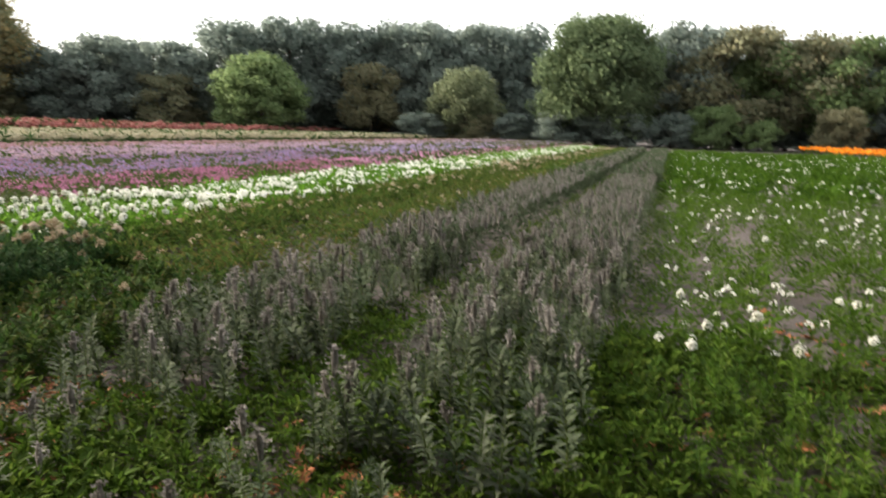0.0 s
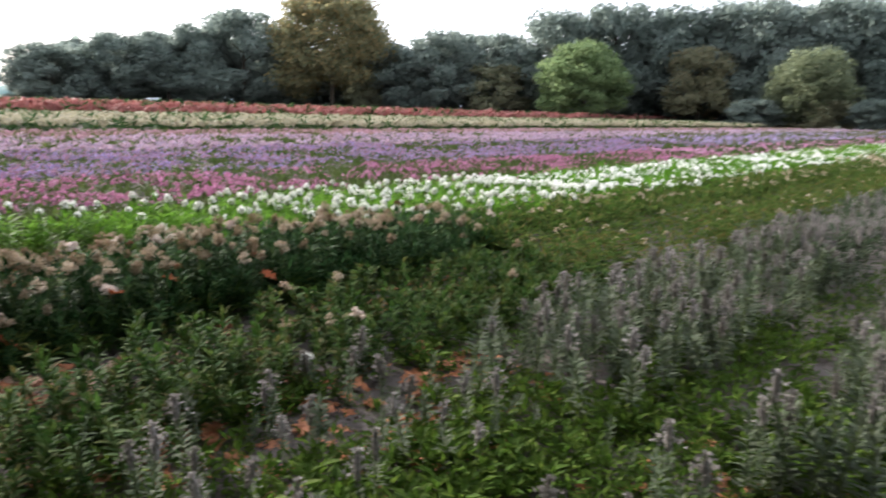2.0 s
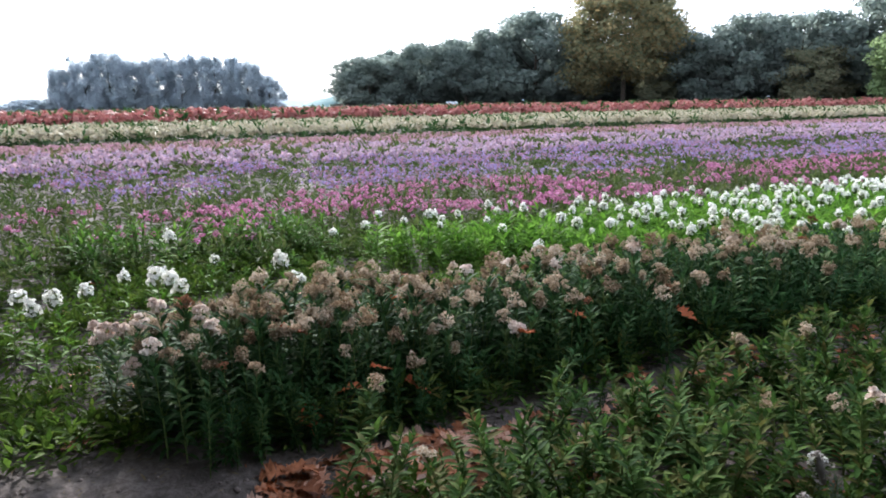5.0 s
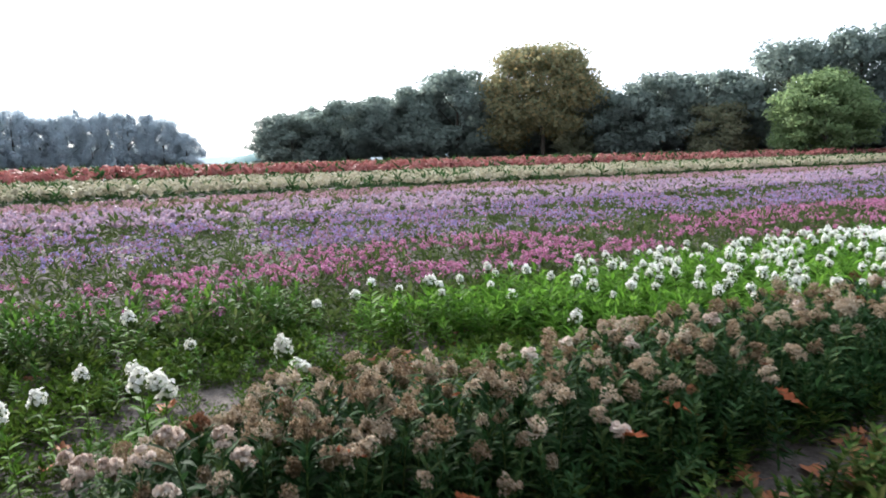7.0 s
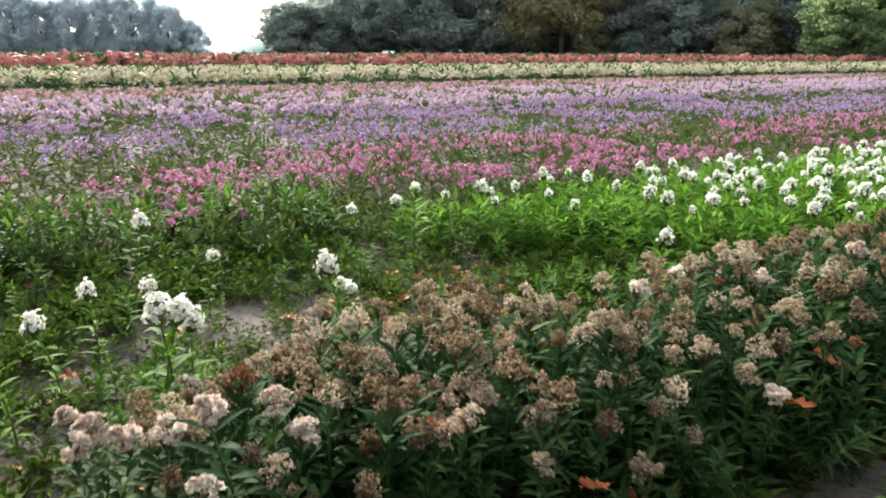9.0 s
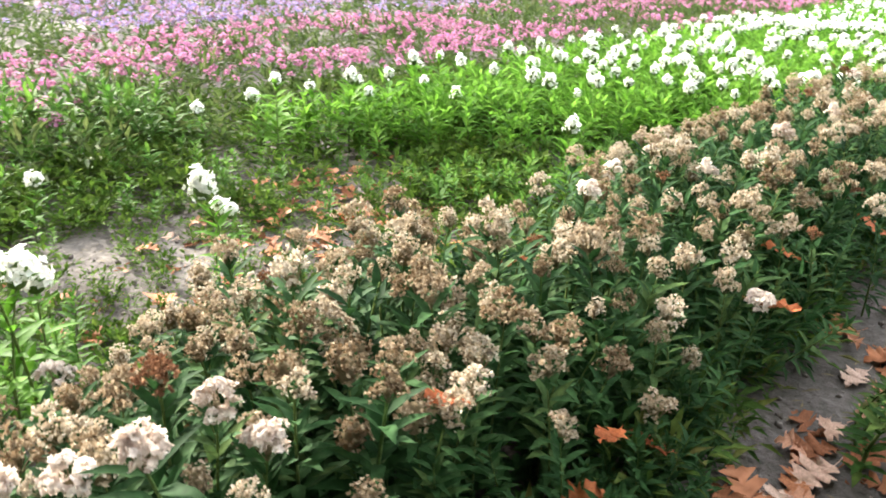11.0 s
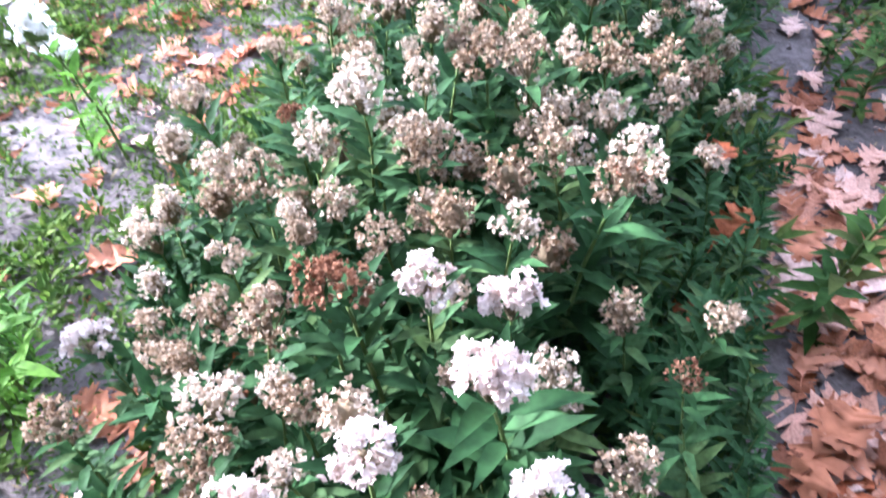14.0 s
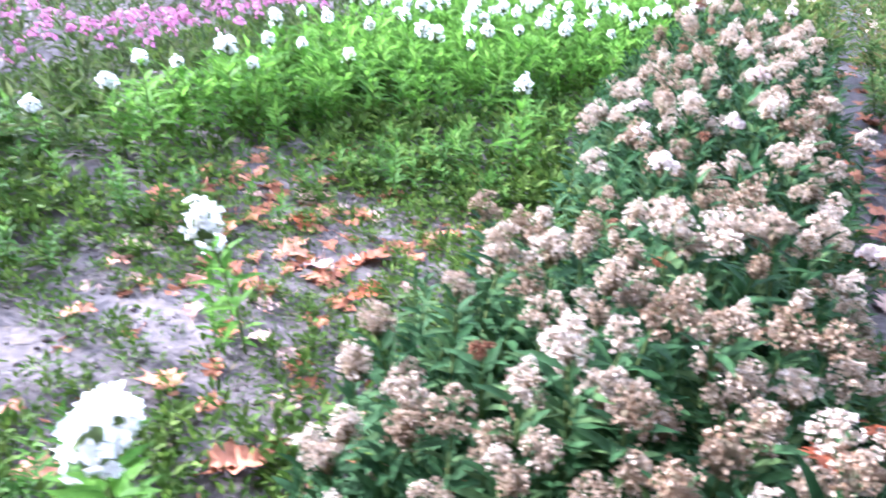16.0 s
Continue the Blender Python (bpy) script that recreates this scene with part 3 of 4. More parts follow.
# low growth between the rows
for k, (x0, x1) in enumerate(((-9.0, -8.6), (-7.0, -6.5), (-5.48, -5.2), (-4.15, -3.8), (-2.78, -2.15), (-1.08, -0.75))):
    bed("weed_strip", "low green weeds between the planted rows", (x0, x1, 5.5, 22), 0.12, LEAF_MIX, [], 62, 0, 16, 0.06, thin=gap(79, 0.4, 0.08), seed=2400 + k, category="weeds")
    bed("weed_strip", "low green weeds between the planted rows", (x0, x1, 22, 62), 0.12, LEAF_MIX, [], 12, 0, 14, 0.16, seed=2450 + k, category="weeds")


# ---- weeds, litter and clods on the near ground ----
def weed_cover(x, y):
    bare = 0.02 * np.exp(-(((x + 7.5) / 0.65) ** 2 + ((y - 1.45) / 1.0) ** 2)) + 1.3 * np.exp(-(((x + 5.3) / 0.34) ** 2)) * (y < 6) + np.exp(-(((x + 5.45) / 0.42) ** 2 + ((y - 0.3) / 0.4) ** 2))
    bare = bare + 0.8 * np.exp(-(((x + 3.75) / 0.28) ** 2 + ((y - 2.3) / 1.3) ** 2))
    c = np.clip((0.55 * patchy(x, y, 0.5, 31) + 0.45 * patchy(x, y, 0.17, 32) - 0.26) / 0.4, 0.02, 1) - bare
    c = np.where((x < -6.9) & (y > 2.4), c + 0.15, c)
    c = np.where((x > -7.0) & (x < -6.35) & (y > 1.5) & (y < 2.6), c + 0.6, c)
    c = np.where((x > -3.6) & (y < 3.5), c + 0.55, c)
    c = np.where((x > -1.6) & (y > 2.5), c + 0.6, c)
    c = np.where((x > -6.5) & (x < -5.5) & (y > 0.2), c * 0.5, c)
    edge = np.clip((y + 1.9) / 1.4, 0.12, 1) * np.clip((3.6 - x) / 1.5, 0.12, 1)
    return np.clip(c, 0, 1) * edge


def make_weeds():
    x, y, g = grid_points(-10.4, 4.0, -3.5, 5.6, 235, 41, weed_cover)
    tall = (0.7 + 0.8 * patchy(x, y, 0.9, 43)) * (1 - 0.55 * np.exp(-(((x + 7.5) / 0.7) ** 2 + ((y - 1.3) / 1.1) ** 2)))
    tp = [tuft_shape(int(12 + 2 * i), 0.03 + 0.016 * i, 0.036 + 0.006 * i, 0.44, 50 + i, 0.06) for i in range(6)]
    pick = g.integers(0, 6, len(x))
    out = []
    for i in range(6):
        k = pick == i
        n = int(k.sum())
        out.append(put(tp[i], np.stack([x[k], y[k], ground_z(x[k], y[k])], 1), rot(g.random(n) * 6.28, g.normal(0, 0.15, n), np.zeros(n)), tall[k]))
    tagged(new("low_weeds", mesh_of("low_weeds", join(out), [LEAF_WEED])), "low green weeds scattered over the soil", "weeds", kind="stuff")
    x, y, g = grid_points(-8.6, -3.0, -0.8, 4.0, 260, 44)
    n = len(x)
    tp = ball((0.009, 0.008, 0.006), 4, 2)
    s = 0.35 + 2.2 * g.random(n) ** 4
    tagged(new("soil_clods", mesh_of("soil_clods", put(tp, np.stack([x, y, ground_z(x, y)], 1), rot(g.random(n) * 6, g.random(n), g.random(n)), s), [CLOD])), "small crumbs of dry soil on the field", "soil", kind="stuff")
    x, y, g = grid_points(-9.5, 2.0, -1.0, 5.0, 150, 45)
    n = len(x)
    tp = leaf_shape(1, 0.16, 0.1, 0.2, False)
    tagged(new("dry_litter", mesh_of("dry_litter", put(tp, np.stack([x, y, ground_z(x, y) + 0.006], 1), rot(g.random(n) * 6.28, g.normal(0.05, 0.15, n), np.zeros(n)), 0.02 + 0.06 * g.random(n) ** 2), [DEAD_STEM])), "dry stalk and leaf litter on the soil", "litter", kind="stuff")


make_weeds()
bed("ground_moss", "mossy yellow-green growth creeping over the soil", (-8.7, -6.45, -0.2, 2.5), 0.045, LEAF_WEED, [], 300, 0, 14, 0.022, thin=gap(33, 0.28, 0.36, 0.3), seed=47, category="moss")
bed("ground_moss", "low green growth on the headland", (-4.3, 1.6, 0.4, 3.2), 0.06, LEAF_WEED, [], 110, 0, 14, 0.028, thin=gap(34, 0.4, 0.25, 0.3), seed=48, category="moss")


# ---- fallen oak leaves ----
def oak_leaf_shape(seed):
    """A lobed leaf, curled at its edges, with a stalk."""
    g = np.random.default_rng(seed)
    mid = np.array([0, 0.09, 0.19, 0.24, 0.31, 0.40, 0.46, 0.51, 0.58, 0.68, 0.73, 0.78, 0.84, 0.92, 1.0])
    wide = np.array([0.012, 0.035, 0.20, 0.15, 0.065, 0.35, 0.25, 0.29, 0.085, 0.33, 0.21, 0.25, 0.07, 0.10, 0.0])
    rise = np.array([0, 0, 0.05, 0.05, 0, 0.05, 0.08, 0.10, 0, 0.06, 0.08, 0.10, 0, 0.02, 0])
    V, F = [], []
    curl, arch, twist = g.uniform(0.2, 1.6), g.uniform(-0.35, 0.55), g.uniform(-0.3, 0.3)
    for t, w, r in zip(mid, wide, rise):
        for s in (-1, 0, 1):
            ww = w * g.uniform(0.8, 1.15)
            V.append((s * ww, t + r * abs(s), arch * t * (1 - t) + twist * s * ww * t + (curl * ww * ww + g.normal(0, 0.045)) * abs(s) + 0.03 * math.sin(9 * t + 4 * g.random())))
    for k in range(len(mid) - 1):
        a, b = 3 * k, 3 * k + 3
        F += [(a, a + 1, b + 1), (a, b + 1, b), (a + 1, a + 2, b + 2), (a + 1, b + 2, b + 1)]
    stalk = tube([(0, 0.02, 0.0), (0.01, -0.12, 0.01), (0.03, -0.25, 0.03)], (0.012, 0.01, 0.014), 3)
    v = stalk[0].copy()
    return join([tris(V, F), (v, stalk[1], stalk[2])])


OAK = [mesh_of("oak_leaf", oak_leaf_shape(700 + i), [OAK_DRY]) for i in range(12)]
RUST = [mesh_of("rust_oak_leaf", oak_leaf_shape(720 + i), [OAK_RUST]) for i in range(4)]


def oak_leaf(x, y, z=None, size=0.16, yaw=None, tilt=0.0, label="fallen brown oak leaf lying on the soil", meshes=OAK):
    ob = tagged(new("oak_leaf", random.choice(meshes)), label, "leaf", "fallen oak leaves")
    zz = float(ground_z(x, y)) + 0.004 if z is None else z
    ob.matrix_basis = Matrix.Translation((x, y, zz)) @ lean(random.random() * 6.3 if yaw is None else yaw, tilt + random.uniform(-0.12, 0.2), 0) @ Matrix.Scale(size, 4)


random.seed(5)
for x0, x1, y0, y1, count in ((-5.42, -4.9, 0.55, 1.6, 160), (-5.36, -4.95, 1.6, 2.8, 46), (-7.05, -6.5, 0.3, 1.1, 30), (-8.2, -6.9, 1.2, 2.3, 56), (-6.9, -5.6, -0.45, 0.1, 6), (-5.0, -4.2, 0.5, 1.2, 8)):
    for _ in range(count):
        oak_leaf(random.uniform(x0, x1), random.uniform(y0, y1), size=random.uniform(0.09, 0.18))


def leaf_litter():
    """Oak leaves farther off, past counting."""
    g, out = np.random.default_rng(46), []
    for k, (x0, x1, y0, y1, n) in enumerate(((-5.55, -5.0, 2.6, 7.0, 90), (-4.45, -3.3, 1.4, 3.6, 170), (-3.3, -2.2, 1.3, 2.8, 50), (-5.0, -3.9, 0.95, 2.4, 70), (-2.6, -1.4, 2.2, 3.4, 34), (-1.1, 1.4, 2.8, 5.5, 60), (-9.5, -7.0, -0.6, 0.6, 22), (-8.6, -7.0, 1.8, 3.2, 44), (-6.85, -6.4, 0.15, 1.0, 44), (-8.2, -6.8, 0.6, 2.4, 44), (-5.42, -4.95, 0.6, 1.7, 40), (0.15, 0.85, 3.5, 7, 60))):
        x, y = x0 + (x1 - x0) * g.random(n), y0 + (y1 - y0) * g.random(n)
        for i in range(4):
            q = slice(i, None, 4)
            m = len(x[q])
            out.append(put(oak_leaf_shape(700 + (i + 3 * k) % 12), np.stack([x[q], y[q], ground_z(x[q], y[q]) + 0.004 + 0.03 * g.random(m) ** 3], 1), rot(g.random(m) * 6.28, g.normal(0.05, 0.15, m), np.zeros(m)), 0.09 + 0.09 * g.random(m)))
    tagged(new("leaf_litter", mesh_of("leaf_litter", join(out), [OAK_DRY])), "scattered fallen oak leaves between the rows", "leaf litter", kind="stuff")


leaf_litter()
for x, y, z, s in ((-5.80, 0.92, 0.45, 0.15), (-5.62, 1.277, 0.27, 0.12), (-5.62, 2.0, 0.36, 0.15), (-5.55, 1.45, 0.14, 0.16), (-5.64, 2.45, 0.34, 0.15), (-5.6, 1.0, 0.20, 0.13), (-6.2, 1.45, 0.44, 0.11), (-5.52, 3.1, 0.28, 0.15), (-6.42, 0.62, 0.17, 0.16), (-6.5, 0.5, 0.12, 0.15), (-5.5, 0.85, 0.10, 0.17)):
    oak_leaf(x, y, z, s, tilt=0.35, label="rust-red oak leaf caught among phlox stems", meshes=RUST)
for x, y in ((-6.75, 0.62), (-6.62, 0.48), (-6.85, 0.75), (-7.35, 1.75), (-7.6, 1.9), (-7.2, 1.55), (-5.3, 0.75), (-5.35, 1.15)):
    oak_leaf(x, y, size=random.uniform(0.14, 0.18), label="rust-red fallen oak leaf lying on the soil", meshes=RUST)


# ---- near phlox row with withered heads ----
def stem_to(stalks, head, hx, hy, hz, root_xy, head_size=1.0):
    """A stem whose head comes to the given place."""
    st = random.choice(stalks)
    size, spin = hz / st[2].z, random.random() * 6.28
    foot = Vector((hx, hy, 0)) - Matrix.Rotation(spin, 3, "Z") @ Vector((st[2].x, st[2].y, 0)) * size
    return st, head, (foot.x - root_xy[0], foot.y - root_xy[1]), (spin, 0.0 if head else random.gauss(0, 0.22)), size, head_size


def gather(name, tips, stalks, label, category, group, reach=0.22):
    """Group stems into plants by nearness."""
    left = list(tips)
    while left:
        x, y, *_ = left[0]
        near = sorted(left, key=lambda p: (p[0] - x) ** 2 + (p[1] - y) ** 2)[:6]
        near = [p for p in near if (p[0] - x) ** 2 + (p[1] - y) ** 2 < reach ** 2]
        left = [p for p in left if p not in near]
        cx, cy = sum(p[0] for p in near) / len(near), sum(p[1] for p in near) / len(near)
        plant(name, cx, cy, [stem_to(stalks, p[3], p[0], p[1], max(0.1, p[2] - (float(ground_z(cx, cy)) if p[3] else 0)), (cx, cy), p[4]) for p in near], label, category, group)


row_left = lambda y: np.interp(y, [0, 0.84, 1.4, 1.6, 1.9, 2.1, 3, 6], [-6.6, -6.75, -6.85, -6.4, -6.38, -6.56, -6.68, -6.75])
NEAR_END = [  # x, y, height and kind of the heads at the near end of the row
    (-5.868, 0.264, 0.65, "p"), (-6.00, 0.19, 0.56, "p"), (-5.79, 0.22, 0.50, "p"), (-6.13, 0.11, 0.48, "p"), (-6.018, 0.458, 0.56, "p"), (-5.90, 0.49, 0.51, "p"), (-6.05, 0.25, 0.52, "b"),
    (-6.115, 0.395, 0.595, "r"), (-6.16, 0.41, 0.58, "r"), (-6.015, 0.53, 0.44, "b"), (-5.69, 0.30, 0.47, "b"), (-5.744, 0.60, 0.418, "b"), (-5.881, 0.665, 0.455, "b"), (-5.964, 0.721, 0.551, "b"), (-6.132, 0.722, 0.58, "b"), (-6.115, 0.807, 0.504, "b"), (-6.24, 0.36, 0.50, "b"), (-6.39, 0.42, 0.40, "b"),
    (-6.48, 0.36, 0.38, "b"), (-6.42, 0.31, 0.40, "b"), (-6.27, 0.24, 0.46, "b"), (-6.24, 0.16, 0.46, "b"), (-6.55, 0.18, 0.38, "b"), (-5.83, 0.46, 0.36, "b"), (-6.35, 0.03, 0.43, "p"), (-6.45, -0.02, 0.43, "p"), (-6.28, -0.02, 0.42, "p"), (-5.87, 0.14, 0.38, "p")]
MIDDLE = [(-6.67, 0.83), (-6.55, 0.72), (-6.43, 0.68), (-6.34, 0.64), (-6.25, 0.63), (-6.15, 0.59), (-6.33, 0.78), (-6.28, 0.92), (-6.18, 0.8), (-6.13, 0.8), (-6.07, 0.83), (-6.09, 0.67), (-5.97, 0.93), (-6.06, 1.12), (-6.0, 1.07), (-5.92, 1.05),
          (-5.85, 1.21), (-5.74, 1.12), (-6.68, 0.75), (-6.51, 0.64), (-5.81, 0.77), (-5.78, 0.91), (-5.89, 0.91), (-5.94, 0.98), (-5.84, 1.0), (-6.2, 1.18)]
BEHIND = [(-6.53, 2.83), (-6.35, 2.98), (-6.09, 2.77), (-6.58, 2.38), (-6.48, 2.55), (-5.96, 3.19), (-5.74, 2.97), (-5.54, 2.87), (-6.45, 2.0), (-6.28, 2.13), (-6.09, 2.08), (-5.92, 2.27), (-5.77, 2.2), (-5.7, 2.38), (-6.21, 1.81), (-6.37, 1.74),
          (-6.37, 1.53), (-6.51, 1.57), (-6.65, 1.47), (-6.43, 1.39), (-6.23, 1.4), (-6.02, 1.52), (-5.91, 1.59), (-6.54, 3.79), (-6.27, 3.7), (-6.12, 4.17)]
random.seed(9)
kinds = {"p": HEAD_PALE, "b": HEAD_BROWN, "r": HEAD_RUST}
tips = [(x, y, z - 0.02, random.choice(kinds[k]), random.uniform(0.95, 1.15)) for x, y, z, k in NEAR_END]
tips += [(x, y, random.uniform(0.43, 0.5), random.choice(HEAD_BROWN), random.uniform(0.9, 1.15)) for x, y in MIDDLE + BEHIND]
tries = 0
while len(tips) < 500 and tries < 14000:
    tries += 1
    y = 0.12 + 5.9 * random.random()
    right, left = -5.60 + 0.015 * y, float(row_left(y))
    x = random.uniform(left, right)
    edge = min(1, (x - left) / 0.3, (right - x) / 0.25)
    if y < 0.45 and x > -5.75:
        continue
    z = 0.36 + 0.18 * edge + 0.10 * (patchy(x, y, 0.5, 61) - 0.5) + random.uniform(-0.07, 0.04)
    z *= 1 - 0.035 * max(0, y - 3)
    z = min(z, 0.46) if y < 0.5 else z
    if any((x - p[0]) ** 2 + (y - p[1]) ** 2 < 0.058 ** 2 for p in tips):
        continue
    r = random.random()
    bare = r < 0.08 + 0.13 * max(0, y - 1.2) + (0.5 if edge < 0.45 and y > 0.7 else 0)
    head = None if bare else random.choice(HEAD_PALE if r > 0.965 else HEAD_RUST if r > 0.945 else HEAD_BROWN)
    tips.append((x, y, z, head, random.uniform(0.65, 1.3 if y > 0.6 else 1.0)))
gather("phlox_plant", tips, PHLOX, "leafy phlox plant with withered tan flower heads", "plant", "withered phlox row")

# lower leafy shoots that fill the row
random.seed(12)
shoots = []
for _ in range(270):
    y = 0.15 + 5.8 * random.random()
    x = random.uniform(float(row_left(y)) + 0.05, -5.58)
    if not (y < 0.4 and x > -5.8):
        shoots.append((x, y, random.uniform(0.2, 0.38), None, 1))
for _ in range(64):
    shoots.append((random.uniform(-5.68, -5.47), random.uniform(0.36, 1.7), random.uniform(0.14, 0.33), None, 1))
gather("phlox_shoot", shoots, PHLOX, "dark green phlox shoots without flowers", "plant", "withered phlox row", 0.3)

row_shape = lambda x, y: ((x > row_left(y) + 0.08) & (x < -5.64 + 0.015 * y) & ~((y < 0.5) & (x > -5.85))) * 1.0
# filler leaves added to darken the row's inside and hide its bare stems
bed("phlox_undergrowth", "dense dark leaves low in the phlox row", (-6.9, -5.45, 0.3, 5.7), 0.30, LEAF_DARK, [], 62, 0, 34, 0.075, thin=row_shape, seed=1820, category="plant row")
bed("phlox_undergrowth", "leafy shoots at the foot of the phlox row", (-5.66, -5.5, 0.5, 5.7), 0.2, LEAF_MIX, [], 85, 0, 24, 0.07, seed=1840, category="plant row")
bed("white_bed_undergrowth", "dense bright green leaves of the white phlox bed", (-9.0, -6.4, 1.6, 9.0), 0.36, LEAF_FRESH, [], 40, 0, 30, 0.085, thin=white_line, seed=1020, category="plant row")

# ---- near end of the white phlox bed ----
random.seed(15)
tips = []
tries = 0
while len(tips) < 430 and tries < 9000:
    tries += 1
    x, y = random.uniform(-8.95, -6.4), random.uniform(1.9, 9.0)
    line = float(np.interp(x, [-9.3, -8.7, -7.6, -6.9, -6.3], [1.8, 2.2, 3.4, 4.4, 5.5]))
    if y < line or any((x - p[0]) ** 2 + (y - p[1]) ** 2 < 0.10 ** 2 for p in tips):
        continue
    front = min(1, (y - line) / 0.5)
    bloom = random.random() < 0.1 + 0.6 * front * min(1, max(0.1, (y - 1.5 - 0.8 * (x + 8.9)) / 2.2)) * (0.35 + 0.9 * float(patchy(x, y, 0.7, 62)))
    tips.append((x, y, random.uniform(0.36, 0.5) if bloom else random.uniform(0.26, 0.42), random.choice(HEAD_WHITE) if bloom else None, random.uniform(0.65, 1.15)))
tips += [(-7.896, 3.924, 0.40, HEAD_WHITE[0], 1.2), (-7.014, 2.954, 0.44, HEAD_WHITE[1], 1.0), (-8.891, 2.2, 0.37, HEAD_WHITE[2], 1.1), (-9.12, 1.94, 0.29, HEAD_WHITE[3], 1.0)]
gather("white_phlox_plant", tips, FRESH, "bright green phlox plant with white flower heads", "plant", "white phlox bed", 0.28)

# single white phlox on the weedy patch
for x, y, z, s in ((-7.365, 1.103, 0.49, 1.35), (-7.50, 1.274, 0.31, 0.9), (-7.44, 1.20, 0.36, 0.8), (-6.875, 0.29, 0.56, 1.25), (-6.93, 0.36, 0.53, 1.2), (-7.04, 0.42, 0.46, 1.2), (-8.82, 0.466, 0.46, 1.2), (-7.75, 0.35, 0.4, 1.0), (-7.43, -0.12, 0.42, 1.1), (-7.31, -0.47, 0.44, 1.15), (-7.08, -0.37, 0.43, 1.1), (-7.17, -0.28, 0.44, 1.2), (-8.2, 0.75, 0.36, 0.9), (-7.9, 0.1, 0.38, 1.0)):
    plant("white_phlox_plant", x, y, [stem_to(SPARSE, random.choice(HEAD_WHITE), x, y, z - 0.02, (x, y), s), stem_to(FRESH, None, x - 0.05, y + 0.03, z * 0.3, (x, y))],
          "single white phlox standing on weedy soil", "plant", "scattered white phlox")

# leafy shoots on the weedy patch and before the pink bed
random.seed(18)
tips = []
for x0, x1, y0, y1, n, h in ((-7.5, -6.95, 0.0, 0.6, 34, 0.17), (-9.4, -8.2, -0.4, 1.9, 50, 0.18), (-10.3, -9.3, -0.8, 2.2, 90, 0.34), (-8.6, -7.5, 1.9, 3.2, 40, 0.13), (-7.5, -6.9, 2.4, 4.2, 60, 0.18)):
    for _ in range(n):
        tips.append((random.uniform(x0, x1), random.uniform(y0, y1), h * random.uniform(0.7, 1.35), None, 1))
gather("leafy_shoot", tips, SHOOTS, "young green leafy shoots growing from the soil", "plant", "green shoots", 0.25)

# ---- low green row ----
random.seed(21)
tips = []
tries = 0
while len(tips) < 440 and tries < 9000:
    tries += 1
    y = random.uniform(0.95, 5.7)
    x = random.uniform(-5.0 if y < 1.9 else -5.22, -4.12 + 0.05 * max(0, 3 - y))
    if any((x - p[0]) ** 2 + (y - p[1]) ** 2 < 0.07 ** 2 for p in tips):
        continue
    tips.append((x, y, random.uniform(0.14, 0.40), None, 1))
tips += [(-4.825, 3.13, 0.40, HEAD_BROWN[2], 0.9), (-4.25, 2.81, 0.34, HEAD_PALE[1], 1.0), (-4.33, 2.67, 0.32, HEAD_BROWN[3], 0.9), (-4.92, 2.77, 0.38, HEAD_BROWN[1], 0.9), (-4.47, 2.47, 0.31, HEAD_BROWN[0], 0.8), (-5.28, 1.08, 0.35, HEAD_BROWN[4], 0.9), (-4.77, 1.1, 0.27, HEAD_BROWN[5], 0.8), (-4.84, 5.07, 0.39, HEAD_BROWN[6], 0.9), (-4.3, 4.3, 0.34, HEAD_BROWN[2], 0.9), (-4.2, 2.42, 0.2, HEAD_WHITE[2], 0.8)]
gather("row_plant", tips, LOWROW, "low green leafy plant yellowing at its edges", "plant", "low green row", 0.26)

# ---- near ends of the two grey-mauve rows ----
random.seed(24)
tips = []
for x0, x1, y0, y1, n in ((-3.85, -2.75, 3.3, 8.0, 240), (-2.2, -1.08, 3.0, 8.0, 240), (-4.15, -3.0, 1.2, 3.2, 46), (-2.7, -1.7, 2.2, 3.0, 14)):
    for _ in range(n):
        x, y = random.uniform(x0, x1), random.uniform(y0, y1)
        h = random.uniform(0.3, 0.46) if y > 3 else random.uniform(0.16, 0.3)
        tips.append((x, y, h, random.choice(PLUMES) if random.random() < 0.5 else None, random.uniform(0.8, 1.2)))
gather("grey_plant", tips, GREY, "grey-leaved plant with faded mauve plumes", "plant", "grey mauve rows", 0.26)

# near end of the green block beyond the rows
random.seed(27)
tips = []
for _ in range(200):
    x, y = random.uniform(-0.75, 2.3), random.uniform(3.2, 5.4)
    if not (0.2 < x < 0.85 and y < 5):
        tips.append((x, y, random.uniform(0.14, 0.3), None, 1))
for x, y in ((0.44, 4.83), (-0.16, 4.69), (0.91, 5.24), (-0.21, 6.08), (1.05, 6.28), (0.81, 9.71), (0.95, 6.35), (0.3, 5.6), (-0.05, 5.2)):
    tips.append((x - 0.37, y, 0.30, random.choice(HEAD_WHITE), 0.8))
gather("white_phlox_plant", tips, BLOCK, "low green phlox plant at the block's edge", "plant", "green block plants", 0.3)


